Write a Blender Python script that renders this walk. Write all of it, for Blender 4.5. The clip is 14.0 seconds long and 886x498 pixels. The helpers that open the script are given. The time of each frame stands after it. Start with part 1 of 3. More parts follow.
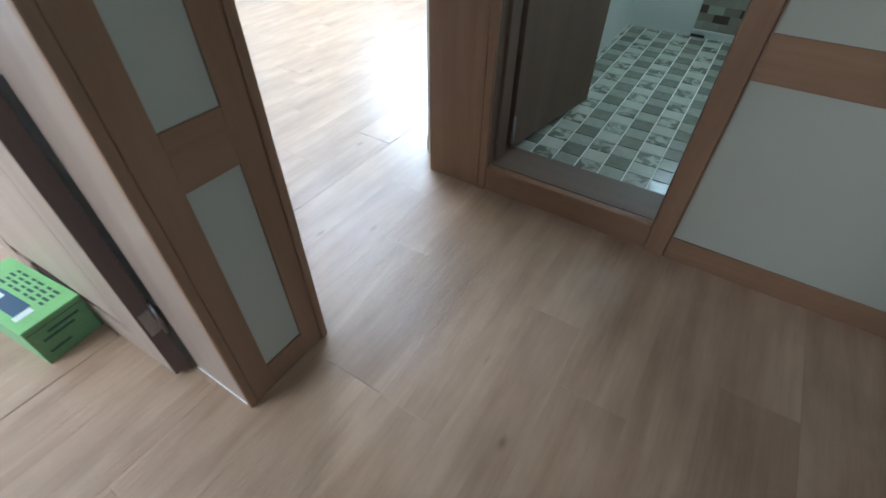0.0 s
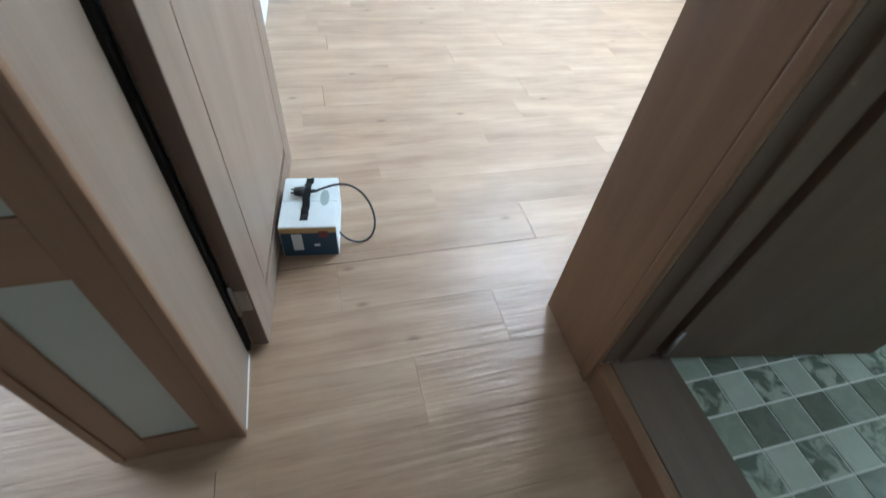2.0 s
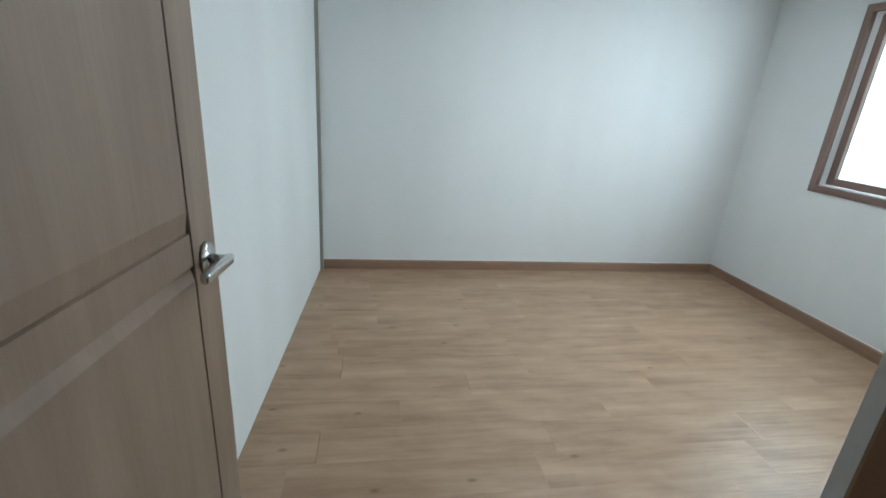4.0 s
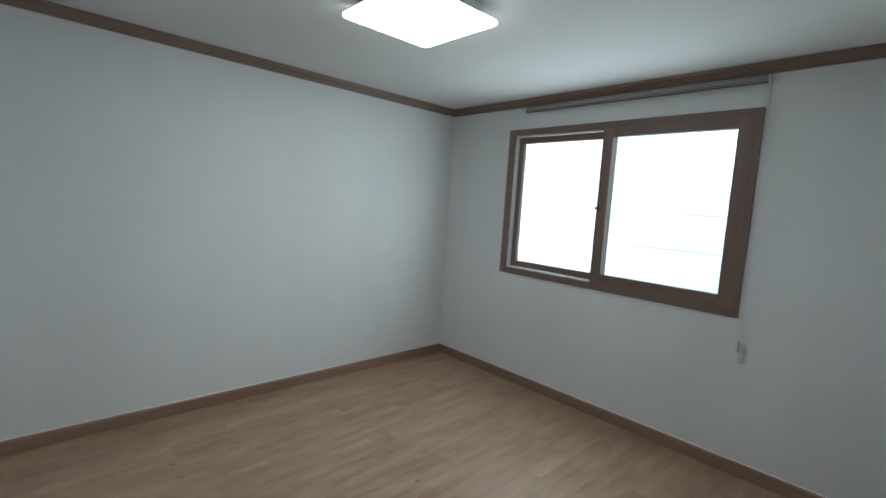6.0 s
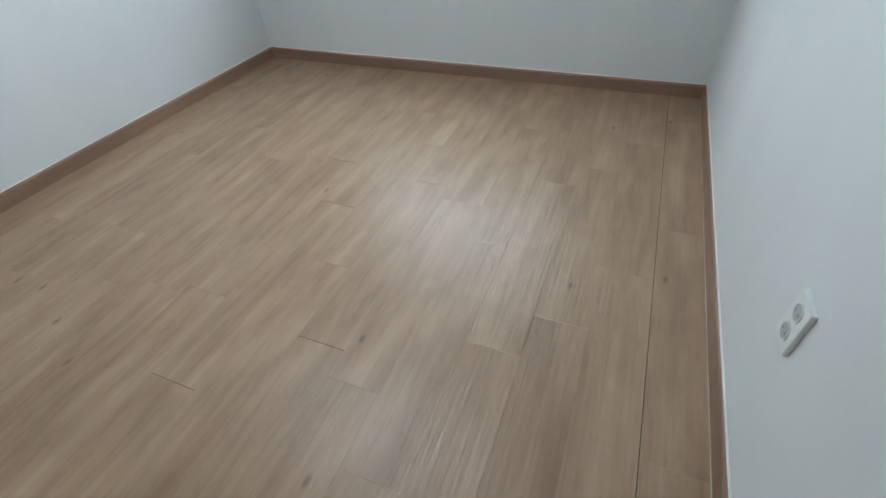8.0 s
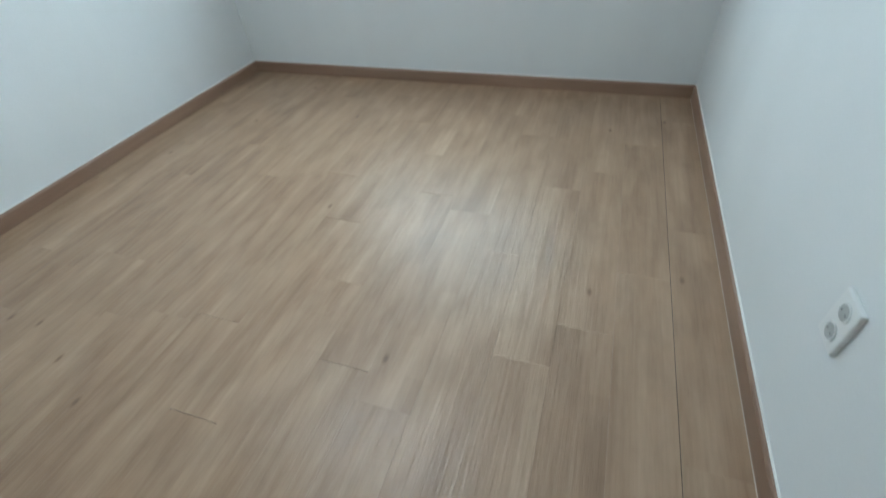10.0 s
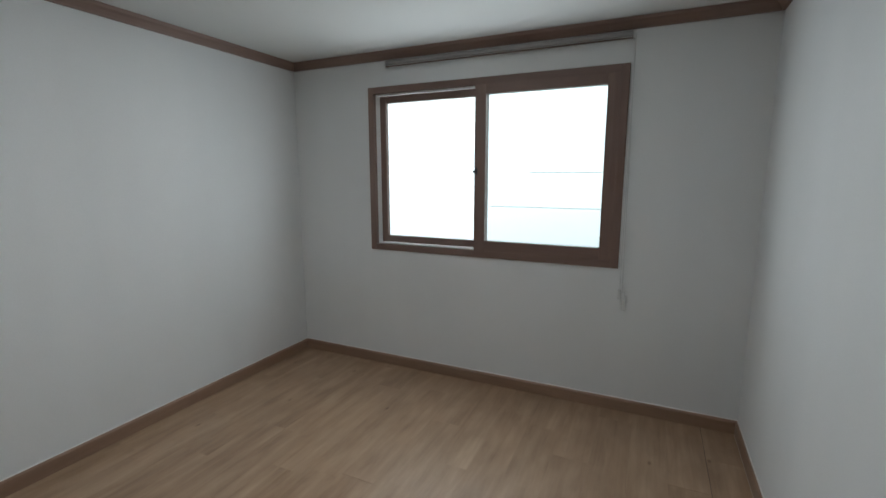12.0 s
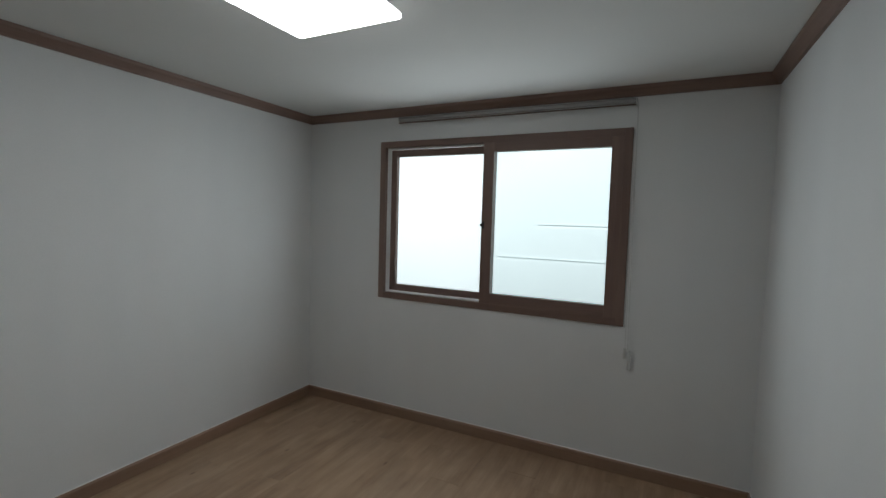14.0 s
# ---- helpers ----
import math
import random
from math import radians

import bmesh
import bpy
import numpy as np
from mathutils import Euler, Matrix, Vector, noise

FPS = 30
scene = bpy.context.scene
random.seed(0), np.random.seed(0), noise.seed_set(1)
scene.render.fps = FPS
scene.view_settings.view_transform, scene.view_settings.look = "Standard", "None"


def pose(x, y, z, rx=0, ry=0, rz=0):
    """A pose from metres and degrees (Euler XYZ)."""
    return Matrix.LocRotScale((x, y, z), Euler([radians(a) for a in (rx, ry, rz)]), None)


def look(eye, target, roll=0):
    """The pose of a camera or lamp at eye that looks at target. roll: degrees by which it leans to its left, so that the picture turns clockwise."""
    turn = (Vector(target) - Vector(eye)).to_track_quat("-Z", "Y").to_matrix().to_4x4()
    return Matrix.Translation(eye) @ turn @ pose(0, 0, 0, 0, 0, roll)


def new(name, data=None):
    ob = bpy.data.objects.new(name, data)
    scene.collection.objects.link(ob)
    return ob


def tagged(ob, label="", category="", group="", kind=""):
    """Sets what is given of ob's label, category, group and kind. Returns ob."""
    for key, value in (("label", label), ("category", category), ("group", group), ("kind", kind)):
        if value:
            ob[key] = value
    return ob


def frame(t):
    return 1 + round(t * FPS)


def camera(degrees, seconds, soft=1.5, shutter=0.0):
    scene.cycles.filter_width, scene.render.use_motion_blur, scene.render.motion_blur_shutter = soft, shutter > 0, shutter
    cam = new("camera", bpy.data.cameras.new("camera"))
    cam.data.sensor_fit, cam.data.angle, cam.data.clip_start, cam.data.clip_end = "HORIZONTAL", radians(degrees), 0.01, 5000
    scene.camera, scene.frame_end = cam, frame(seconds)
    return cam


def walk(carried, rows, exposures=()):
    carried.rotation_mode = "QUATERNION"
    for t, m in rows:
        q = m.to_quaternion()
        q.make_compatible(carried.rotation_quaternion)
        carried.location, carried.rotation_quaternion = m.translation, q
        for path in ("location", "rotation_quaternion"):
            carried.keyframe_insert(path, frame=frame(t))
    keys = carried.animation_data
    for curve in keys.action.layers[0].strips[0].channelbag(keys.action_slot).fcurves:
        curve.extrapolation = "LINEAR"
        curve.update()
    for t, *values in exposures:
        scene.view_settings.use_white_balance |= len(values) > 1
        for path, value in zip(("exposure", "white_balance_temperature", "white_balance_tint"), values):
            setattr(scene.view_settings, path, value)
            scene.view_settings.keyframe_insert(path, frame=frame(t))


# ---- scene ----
cam = camera(89.3, 14.0, shutter=0.25)
PATH = [
    (0, (-0.464, -0.675, 1.057), (0.764, 0.09, -0.324), 0.9),
    (0.5, (-0.23, -0.637, 1.043), (0.943, 0.058, -0.42), 9.7),
    (1, (-0.045, -0.609, 1.047), (0.936, 0.265, -0.461), 9.6),
    (1.5, (0.147, -0.561, 1.078), (0.801, 0.559, -0.445), 12.8),
    (2, (0.261, -0.445, 1.097), (0.71, 0.816, -0.389), 7.5),
    (2.5, (0.325, -0.28, 1.163), (0.788, 1.188, -0.115), 7.2),
    (3, (0.392, -0.161, 1.245), (0.737, 1.496, 0.179), 5.0),
    (3.2, (0.415, -0.12, 1.275), (0.693, 1.6, 0.292), 5.0),
    (5.3, (0.539, 0.207, 1.437), (1.371, 2.009, 1.185), 2.3),
    (5.5, (0.539, 0.26, 1.442), (1.561, 1.966, 1.221), 2.8),
    (6, (0.564, 0.321, 1.438), (1.927, 1.77, 1.237), 3.7),
    (6.5, (0.608, 0.381, 1.397), (2.079, 1.668, 0.973), 3.1),
    (7, (0.608, 0.515, 1.331), (2.097, 1.591, 0.546), -0.4),
    (7.5, (0.639, 0.577, 1.217), (2.045, 1.419, 0.07), -2.3),
    (7.7, (0.624, 0.631, 1.214), (1.993, 1.328, -0.068), -3.2),
    (9.8, (0.579, 0.845, 1.209), (1.861, 1.344, -0.243), -6.8),
    (10, (0.597, 0.839, 1.231), (1.979, 1.386, -0.107), -5.2),
    (10.5, (0.619, 0.829, 1.3), (2.178, 1.466, 0.22), -3.5),
    (11, (0.653, 0.786, 1.356), (2.342, 1.507, 0.564), -2.1),
    (11.5, (0.665, 0.812, 1.406), (2.429, 1.581, 0.862), -0.6),
    (12, (0.683, 0.822, 1.449), (2.472, 1.655, 1.126), -0.0),
    (12.5, (0.686, 0.79, 1.514), (2.474, 1.658, 1.29), 0.6),
    (13, (0.681, 0.784, 1.504), (2.469, 1.665, 1.337), 1.1),
    (13.5, (0.673, 0.792, 1.509), (2.462, 1.674, 1.367), 1.5),
    (14, (0.665, 0.794, 1.502), (2.456, 1.674, 1.373), 1.7),
]
walk(cam, [(t, look(eye, target, roll)) for t, eye, target, roll in PATH],
     [(0, 1.76, 5150, 3.5), (1.5, 1.75, 5170, 3), (2.0, 1.6, 5200, 2), (2.5, 1.12, 5200, 2), (3, 0.72, 5400, -1), (4.2, -0.06, 5850, 1), (5.3, -0.8, 6000, 1), (6.0, -0.74, 6000, 3), (6.5, -0.38, 6150, 6), (7, -0.43, 6050, 5), (7.5, -0.15, 5920, 4),
      (10, 0.06, 5560, -2), (10.5, -0.18, 5720, 1), (11, -0.4, 5900, 3.5), (11.5, -0.47, 6100, 6), (12, -1.0, 6350, 8.5), (12.5, -0.9, 6400, 9), (13, -1.0, 6400, 8.5), (14, -1.45, 6450, 8.5)])

# ---- world and lights ----
world = bpy.data.worlds.new("world")
world.use_nodes = True
scene.world = world
sky = world.node_tree.nodes.new("ShaderNodeTexSky")
sky.sky_type = "NISHITA"
sky.sun_disc = False
sky.sun_elevation, sky.sun_rotation = radians(38), radians(70)
world.node_tree.links.new(sky.outputs[0], world.node_tree.nodes["Background"].inputs[0])
world.node_tree.nodes["Background"].inputs[1].default_value = 0.08


def area(name, eye, target, sx, sy, watts, rgb):
    data = bpy.data.lights.new(name, "AREA")
    data.shape, data.size, data.size_y, data.energy, data.color = "RECTANGLE", sx, sy, watts, rgb
    ob = new(name, data)
    ob.matrix_world = look(eye, target)
    return ob


XW_IN = 3.452       # just inside the bedroom panes
# area lamps for daylight: bedroom opening, unseen openings added in rooms behind the camera
area("living_room_fill", (-1.3, -3.52, 1.45), (-1.3, 0, 0.6), 2.2, 1.4, 3.6, (1.0, 0.97, 0.92))
area("side_room_daylight", (-3.14, 1.9, 1.5), (0, 1.7, 0.7), 1.7, 1.2, 44, (0.98, 0.985, 1.0))

area("bedroom_daylight", (XW_IN, 1.857, 1.485), (0.0, 1.857, 1.75), 1.5, 0.95, 18, (0.89, 0.95, 1.0))

# ---- materials ----


def material(name):
    m = bpy.data.materials.new(name)
    m.use_nodes = True
    nt = m.node_tree
    return m, nt, nt.nodes["Principled BSDF"]


def nd(nt, kind, **inputs):
    n = nt.nodes.new(kind)
    for key, value in inputs.items():
        n.inputs[key.replace("_", " ")].default_value = value
    return n


def ramp(nt, source, stops):
    r = nt.nodes.new("ShaderNodeValToRGB")
    while len(r.color_ramp.elements) < len(stops):
        r.color_ramp.elements.new(0.5)
    for e, (p, c) in zip(r.color_ramp.elements, stops):
        e.position, e.color = p, (*c, 1)
    nt.links.new(source, r.inputs[0])
    return r


def coords(nt, scale, shift=False):
    """Object coordinates stretched by scale; shift: moved by the object's own random number."""
    tc = nt.nodes.new("ShaderNodeTexCoord")
    mp = nt.nodes.new("ShaderNodeMapping")
    mp.inputs["Scale"].default_value = scale
    nt.links.new(tc.outputs["Object"], mp.inputs[0])
    if shift:
        info = nt.nodes.new("ShaderNodeObjectInfo")
        cx = nt.nodes.new("ShaderNodeCombineXYZ")
        mul = nt.nodes.new("ShaderNodeMath")
        mul.operation = "MULTIPLY"
        mul.inputs[1].default_value = 57.0
        nt.links.new(info.outputs["Random"], mul.inputs[0])
        for i in range(3):
            nt.links.new(mul.outputs[0], cx.inputs[i])
        nt.links.new(cx.outputs[0], mp.inputs["Location"])
    return mp.outputs[0]


def bump(nt, bsdf, height, strength, distance):
    b = nd(nt, "ShaderNodeBump", Strength=strength, Distance=distance)
    nt.links.new(height, b.inputs["Height"])
    nt.links.new(b.outputs[0], bsdf.inputs["Normal"])


def mixed(nt, a, b, factor, mode="MIX"):
    m = nt.nodes.new("ShaderNodeMix")
    m.data_type, m.blend_type = "RGBA", mode
    for value, slot in ((factor, 0), (a, 6), (b, 7)):
        if hasattr(value, "links"):
            nt.links.new(value, m.inputs[slot])
        else:
            m.inputs[slot].default_value = value if slot == 0 else (*value, 1)
    return m.outputs[2]


def wood(name, dark, light, axis, rough=0.42, shift=False, relief=0.12):
    """Printed wood grain along an axis (0, 1 or 2): long streaks, fine pores, broad tone patches."""
    m, nt, b = material(name)
    long_scale = [9.0, 9.0, 9.0]
    long_scale[axis] = 0.75
    fine_scale = [150.0, 150.0, 150.0]
    fine_scale[axis] = 5.0
    streak = nd(nt, "ShaderNodeTexNoise", Scale=1.0, Detail=6.0, Roughness=0.62, Distortion=0.7)
    nt.links.new(coords(nt, long_scale, shift), streak.inputs["Vector"])
    fine = nd(nt, "ShaderNodeTexNoise", Scale=1.0, Detail=3.0, Roughness=0.6)
    nt.links.new(coords(nt, fine_scale, shift), fine.inputs["Vector"])
    col = ramp(nt, streak.outputs["Fac"], [(0.28, dark), (0.5, [(d + l) / 2 for d, l in zip(dark, light)]), (0.72, light)]).outputs[0]
    fine_tone = ramp(nt, fine.outputs["Fac"], [(0.35, (0.8, 0.78, 0.76)), (0.6, (1.04, 1.03, 1.02))]).outputs[0]
    col = mixed(nt, col, fine_tone, 0.22, "MULTIPLY")
    broad = nd(nt, "ShaderNodeTexNoise", Scale=1.6, Detail=3.0)
    nt.links.new(coords(nt, (1, 1, 1)), broad.inputs["Vector"])
    col = mixed(nt, col, ramp(nt, broad.outputs["Fac"], [(0.3, (0.9, 0.9, 0.9)), (0.7, (1.08, 1.07, 1.06))]).outputs[0], 0.8, "MULTIPLY")
    nt.links.new(col, b.inputs["Base Color"])
    rr = ramp(nt, broad.outputs["Fac"], [(0.3, (rough - 0.06,) * 3), (0.7, (rough + 0.08,) * 3)])
    nt.links.new(rr.outputs[0], b.inputs["Roughness"])
    bump(nt, b, fine.outputs["Fac"], relief, 0.002)
    return m


def speckled(name, rgb, rough, vary=0.06, grain=220.0, relief=0.15, stain=1.2, metal=0.0, shift=False):
    """A plain surface with fine grain and broad soft unevenness."""
    m, nt, b = material(name)
    g = nd(nt, "ShaderNodeTexNoise", Scale=grain, Detail=3.0)
    s = nd(nt, "ShaderNodeTexNoise", Scale=stain, Detail=4.0)
    for n in (g, s):
        nt.links.new(coords(nt, (1, 1, 1), shift), n.inputs["Vector"])
    low, high = 1 - vary, 1 + vary * 0.6
    col = mixed(nt, rgb, ramp(nt, s.outputs["Fac"], [(0.3, (low,) * 3), (0.7, (high,) * 3)]).outputs[0], 1.0, "MULTIPLY")
    col = mixed(nt, col, ramp(nt, g.outputs["Fac"], [(0.3, (low,) * 3), (0.7, (high,) * 3)]).outputs[0], 0.5, "MULTIPLY")
    nt.links.new(col, b.inputs["Base Color"])
    rr = ramp(nt, s.outputs["Fac"], [(0.3, (max(0.02, rough - 0.05),) * 3), (0.7, (min(1, rough + 0.06),) * 3)])
    nt.links.new(rr.outputs[0], b.inputs["Roughness"])
    b.inputs["Metallic"].default_value = metal
    if relief:
        bump(nt, b, g.outputs["Fac"], relief, 0.001)
    return m


def paper(name, rgb):
    """Embossed wallpaper: woven relief, seams of tone along vertical lengths."""
    m, nt, b = material(name)
    weave = nd(nt, "ShaderNodeTexNoise", Scale=1.0, Detail=4.0, Roughness=0.65)
    nt.links.new(coords(nt, (260, 260, 110)), weave.inputs["Vector"])
    band = nd(nt, "ShaderNodeTexNoise", Scale=1.0, Detail=2.0)
    nt.links.new(coords(nt, (2.2, 2.2, 0.25)), band.inputs["Vector"])
    soil = nd(nt, "ShaderNodeTexNoise", Scale=1.3, Detail=5.0)
    nt.links.new(coords(nt, (1, 1, 1)), soil.inputs["Vector"])
    col = mixed(nt, rgb, ramp(nt, band.outputs["Fac"], [(0.3, (0.955, 0.955, 0.96)), (0.7, (1.02, 1.02, 1.02))]).outputs[0], 1.0, "MULTIPLY")
    col = mixed(nt, col, ramp(nt, soil.outputs["Fac"], [(0.3, (0.97, 0.968, 0.96)), (0.65, (1.01, 1.01, 1.01))]).outputs[0], 1.0, "MULTIPLY")
    col = mixed(nt, col, ramp(nt, weave.outputs["Fac"], [(0.3, (0.96, 0.96, 0.96)), (0.7, (1.02, 1.02, 1.02))]).outputs[0], 0.7, "MULTIPLY")
    nt.links.new(col, b.inputs["Base Color"])
    b.inputs["Roughness"].default_value = 0.72
    bump(nt, b, weave.outputs["Fac"], 0.22, 0.001)
    return m


def glow(name, rgb, strength):
    m, nt, b = material(name)
    b.inputs["Base Color"].default_value = (0.8, 0.8, 0.8, 1)
    b.inputs["Emission Color"].default_value = (*rgb, 1)
    b.inputs["Emission Strength"].default_value = strength
    return m


def plank_material():
    """Wood-print vinyl: soft tone patches along the plank, faint streaks, small knots, a slightly wavy satin face."""
    m, nt, b = material("floor_vinyl")
    patch = nd(nt, "ShaderNodeTexNoise", Scale=1.0, Detail=4.0, Roughness=0.6, Distortion=0.25)
    nt.links.new(coords(nt, (1.7, 13.0, 1.0), True), patch.inputs["Vector"])
    streak = nd(nt, "ShaderNodeTexNoise", Scale=1.0, Detail=5.0, Roughness=0.65, Distortion=0.15)
    nt.links.new(coords(nt, (2.2, 80.0, 1.0), True), streak.inputs["Vector"])
    spot = nd(nt, "ShaderNodeTexVoronoi", Scale=1.0, Randomness=1.0)
    spot.voronoi_dimensions = "2D"
    nt.links.new(coords(nt, (2.6, 5.2, 1.0), True), spot.inputs["Vector"])
    broad = nd(nt, "ShaderNodeTexNoise", Scale=1.0, Detail=3.0, Roughness=0.55)
    nt.links.new(coords(nt, (4.5, 9.0, 1.0), True), broad.inputs["Vector"])
    strip = nt.nodes.new("ShaderNodeTexBrick")
    strip.offset, strip.offset_frequency = 0.41, 2
    for key, value in (("Color1", (0, 0, 0, 1)), ("Color2", (1, 1, 1, 1)), ("Scale", 1.0), ("Mortar Size", 0.0), ("Brick Width", 0.37), ("Row Height", 0.0607)):
        strip.inputs[key].default_value = value
    info = nt.nodes.new("ShaderNodeObjectInfo")
    along = nt.nodes.new("ShaderNodeMath")
    along.operation = "MULTIPLY"
    along.inputs[1].default_value = 23.0
    nt.links.new(info.outputs["Random"], along.inputs[0])
    move = nt.nodes.new("ShaderNodeCombineXYZ")
    nt.links.new(along.outputs[0], move.inputs[0])
    place = nt.nodes.new("ShaderNodeMapping")
    tc = nt.nodes.new("ShaderNodeTexCoord")
    nt.links.new(tc.outputs["Object"], place.inputs[0])
    nt.links.new(move.outputs[0], place.inputs["Location"])
    nt.links.new(place.outputs[0], strip.inputs["Vector"])
    col = ramp(nt, patch.outputs["Fac"], [(0.3, (0.28, 0.175, 0.102)), (0.5, (0.35, 0.231, 0.143)), (0.7, (0.415, 0.288, 0.186))]).outputs[0]
    col = mixed(nt, col, ramp(nt, strip.outputs["Color"], [(0.0, (0.9, 0.885, 0.87)), (0.5, (1.0, 0.99, 0.985)), (1.0, (1.07, 1.075, 1.08))]).outputs[0], 0.38, "MULTIPLY")
    col = mixed(nt, col, ramp(nt, streak.outputs["Fac"], [(0.33, (0.8, 0.78, 0.75)), (0.5, (1.0, 1.0, 1.0)), (0.68, (1.14, 1.14, 1.13))]).outputs[0], 0.27, "MULTIPLY")
    chance = nt.nodes.new("ShaderNodeSeparateColor")
    nt.links.new(spot.outputs["Color"], chance.inputs[0])
    few = nt.nodes.new("ShaderNodeMath")
    few.operation = "LESS_THAN"
    few.inputs[1].default_value = 0.87
    nt.links.new(chance.outputs[0], few.inputs[0])
    away = nt.nodes.new("ShaderNodeMath")
    nt.links.new(few.outputs[0], away.inputs[0])
    nt.links.new(spot.outputs["Distance"], away.inputs[1])
    col = mixed(nt, col, ramp(nt, away.outputs[0], [(0.02, (0.42, 0.36, 0.31)), (0.04, (0.74, 0.68, 0.62)), (0.07, (1, 1, 1))]).outputs[0], 0.7, "MULTIPLY")
    col = mixed(nt, col, ramp(nt, broad.outputs["Fac"], [(0.34, (0.86, 0.84, 0.82)), (0.5, (1.0, 0.995, 0.99)), (0.66, (1.09, 1.1, 1.1))]).outputs[0], 0.75, "MULTIPLY")
    col = mixed(nt, col, ramp(nt, info.outputs["Random"], [(0.0, (0.97, 0.965, 0.96)), (1.0, (1.035, 1.035, 1.035))]).outputs[0], 1.0, "MULTIPLY")
    nt.links.new(col, b.inputs["Base Color"])
    rr = ramp(nt, patch.outputs["Fac"], [(0.3, (0.4,) * 3), (0.7, (0.52,) * 3)])
    nt.links.new(rr.outputs[0], b.inputs["Roughness"])
    wavy = nd(nt, "ShaderNodeTexNoise", Scale=1.0, Detail=2.0)
    nt.links.new(coords(nt, (4.0, 30.0, 1.0), True), wavy.inputs["Vector"])
    add = nt.nodes.new("ShaderNodeMath")
    add.operation = "MULTIPLY_ADD"
    add.inputs[1].default_value = 0.7
    nt.links.new(streak.outputs["Fac"], add.inputs[0])
    nt.links.new(wavy.outputs["Fac"], add.inputs[2])
    bump(nt, b, add.outputs[0], 0.62, 0.005)
    b.inputs["Coat Weight"].default_value = 0.38
    b.inputs["Coat Roughness"].default_value = 0.11
    nt.links.new(b.inputs["Normal"].links[0].from_socket, b.inputs["Coat Normal"])
    return m


FLOOR = plank_material()
DOOR = wood("door_film", (0.215, 0.152, 0.11), (0.305, 0.226, 0.17), 2, rough=0.45)
DOOR_RAIL = wood("door_film_across", (0.205, 0.144, 0.103), (0.285, 0.21, 0.156), 0, rough=0.45)
FRAME = wood("frame_film", (0.188, 0.099, 0.049), (0.272, 0.156, 0.084), 2, rough=0.45)
FRAME_X = wood("frame_film_x", (0.188, 0.099, 0.049), (0.272, 0.156, 0.084), 0, rough=0.45)
FRAME_Y = wood("frame_film_y", (0.188, 0.099, 0.049), (0.272, 0.156, 0.084), 1, rough=0.45)
JAMB = wood("jamb_film", (0.205, 0.144, 0.104), (0.28, 0.207, 0.155), 2, rough=0.42)
BATH_DOOR = wood("bath_door_film", (0.105, 0.061, 0.037), (0.152, 0.094, 0.059), 2, rough=0.52)
SILL_FILM = wood("sill_film", (0.13, 0.092, 0.068), (0.185, 0.137, 0.105), 1, rough=0.45)
EDGE = wood("dark_edge", (0.11, 0.068, 0.05), (0.165, 0.108, 0.08), 2, rough=0.6)
BASE_X = wood("baseboard_x", (0.225, 0.135, 0.088), (0.31, 0.2, 0.135), 0, rough=0.42)
BASE_Y = wood("baseboard_y", (0.225, 0.135, 0.088), (0.31, 0.2, 0.135), 1, rough=0.42)
CORNICE_X = wood("cornice_x", (0.165, 0.1, 0.076), (0.245, 0.16, 0.125), 0, rough=0.5)
CORNICE_Y = wood("cornice_y", (0.165, 0.1, 0.076), (0.245, 0.16, 0.125), 1, rough=0.5)
SASH = wood("sash_wrap", (0.145, 0.088, 0.068), (0.225, 0.148, 0.12), 2, rough=0.4)
SASH_Y = wood("sash_wrap_y", (0.145, 0.088, 0.068), (0.225, 0.148, 0.12), 1, rough=0.4)
WALL = paper("wallpaper", (0.735, 0.75, 0.75))
CEIL = speckled("ceiling_paper", (0.64, 0.65, 0.635), 0.8, 0.04, 300, 0.2)
PANEL = speckled("frosted_panel", (0.375, 0.36, 0.28), 0.32, 0.04, 400, 0.03)
CAULK = speckled("caulk", (0.74, 0.73, 0.7), 0.5, 0.05)
# near-black, puts the shade of gaps, grooves and holes into the colour
DARK = speckled("dark_gap", (0.014, 0.011, 0.01), 0.8)
BLACK = speckled("black_rubber", (0.02, 0.021, 0.024), 0.45, 0.15)
TAPE = speckled("black_tape", (0.022, 0.026, 0.03), 0.28, 0.2, 60, 0.3)
CHROME = speckled("satin_nickel", (0.62, 0.63, 0.63), 0.24, 0.05, 300, 0.04, metal=1.0)
HINGE = speckled("hinge_steel", (0.36, 0.335, 0.315), 0.4, 0.1, 300, 0.05, metal=1.0)
WHITE = speckled("white_plastic", (0.78, 0.79, 0.78), 0.35, 0.03, 300, 0.02)
TRACK = speckled("track_vinyl", (0.82, 0.83, 0.82), 0.4, 0.04)
CORD = speckled("blind_cord", (0.6, 0.61, 0.6), 0.6, 0.03, 400, 0.1)
BLIND = speckled("blind_cloth", (0.36, 0.345, 0.34), 0.8, 0.06, 400, 0.2)
CARD_WHITE = speckled("white_card", (0.72, 0.76, 0.76), 0.55, 0.06, 120, 0.1, 9.0)
CARD_BLUE = speckled("blue_card", (0.028, 0.07, 0.115), 0.5, 0.15, 120, 0.08, 14.0)
CARD_ORANGE = speckled("orange_card", (0.5, 0.34, 0.14), 0.5, 0.15)
CARD_RED = speckled("red_print", (0.2, 0.05, 0.04), 0.5, 0.1)
# carton green twice: a lit tone for the lid, a shaded one for the sides
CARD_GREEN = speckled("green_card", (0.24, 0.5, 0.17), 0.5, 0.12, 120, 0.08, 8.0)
CARD_GREEN_SHADED = speckled("green_card_shaded", (0.16, 0.3, 0.12), 0.5, 0.14, 120, 0.08, 8.0)
PRINT_DARK = speckled("dark_print", (0.03, 0.09, 0.06), 0.5, 0.2)
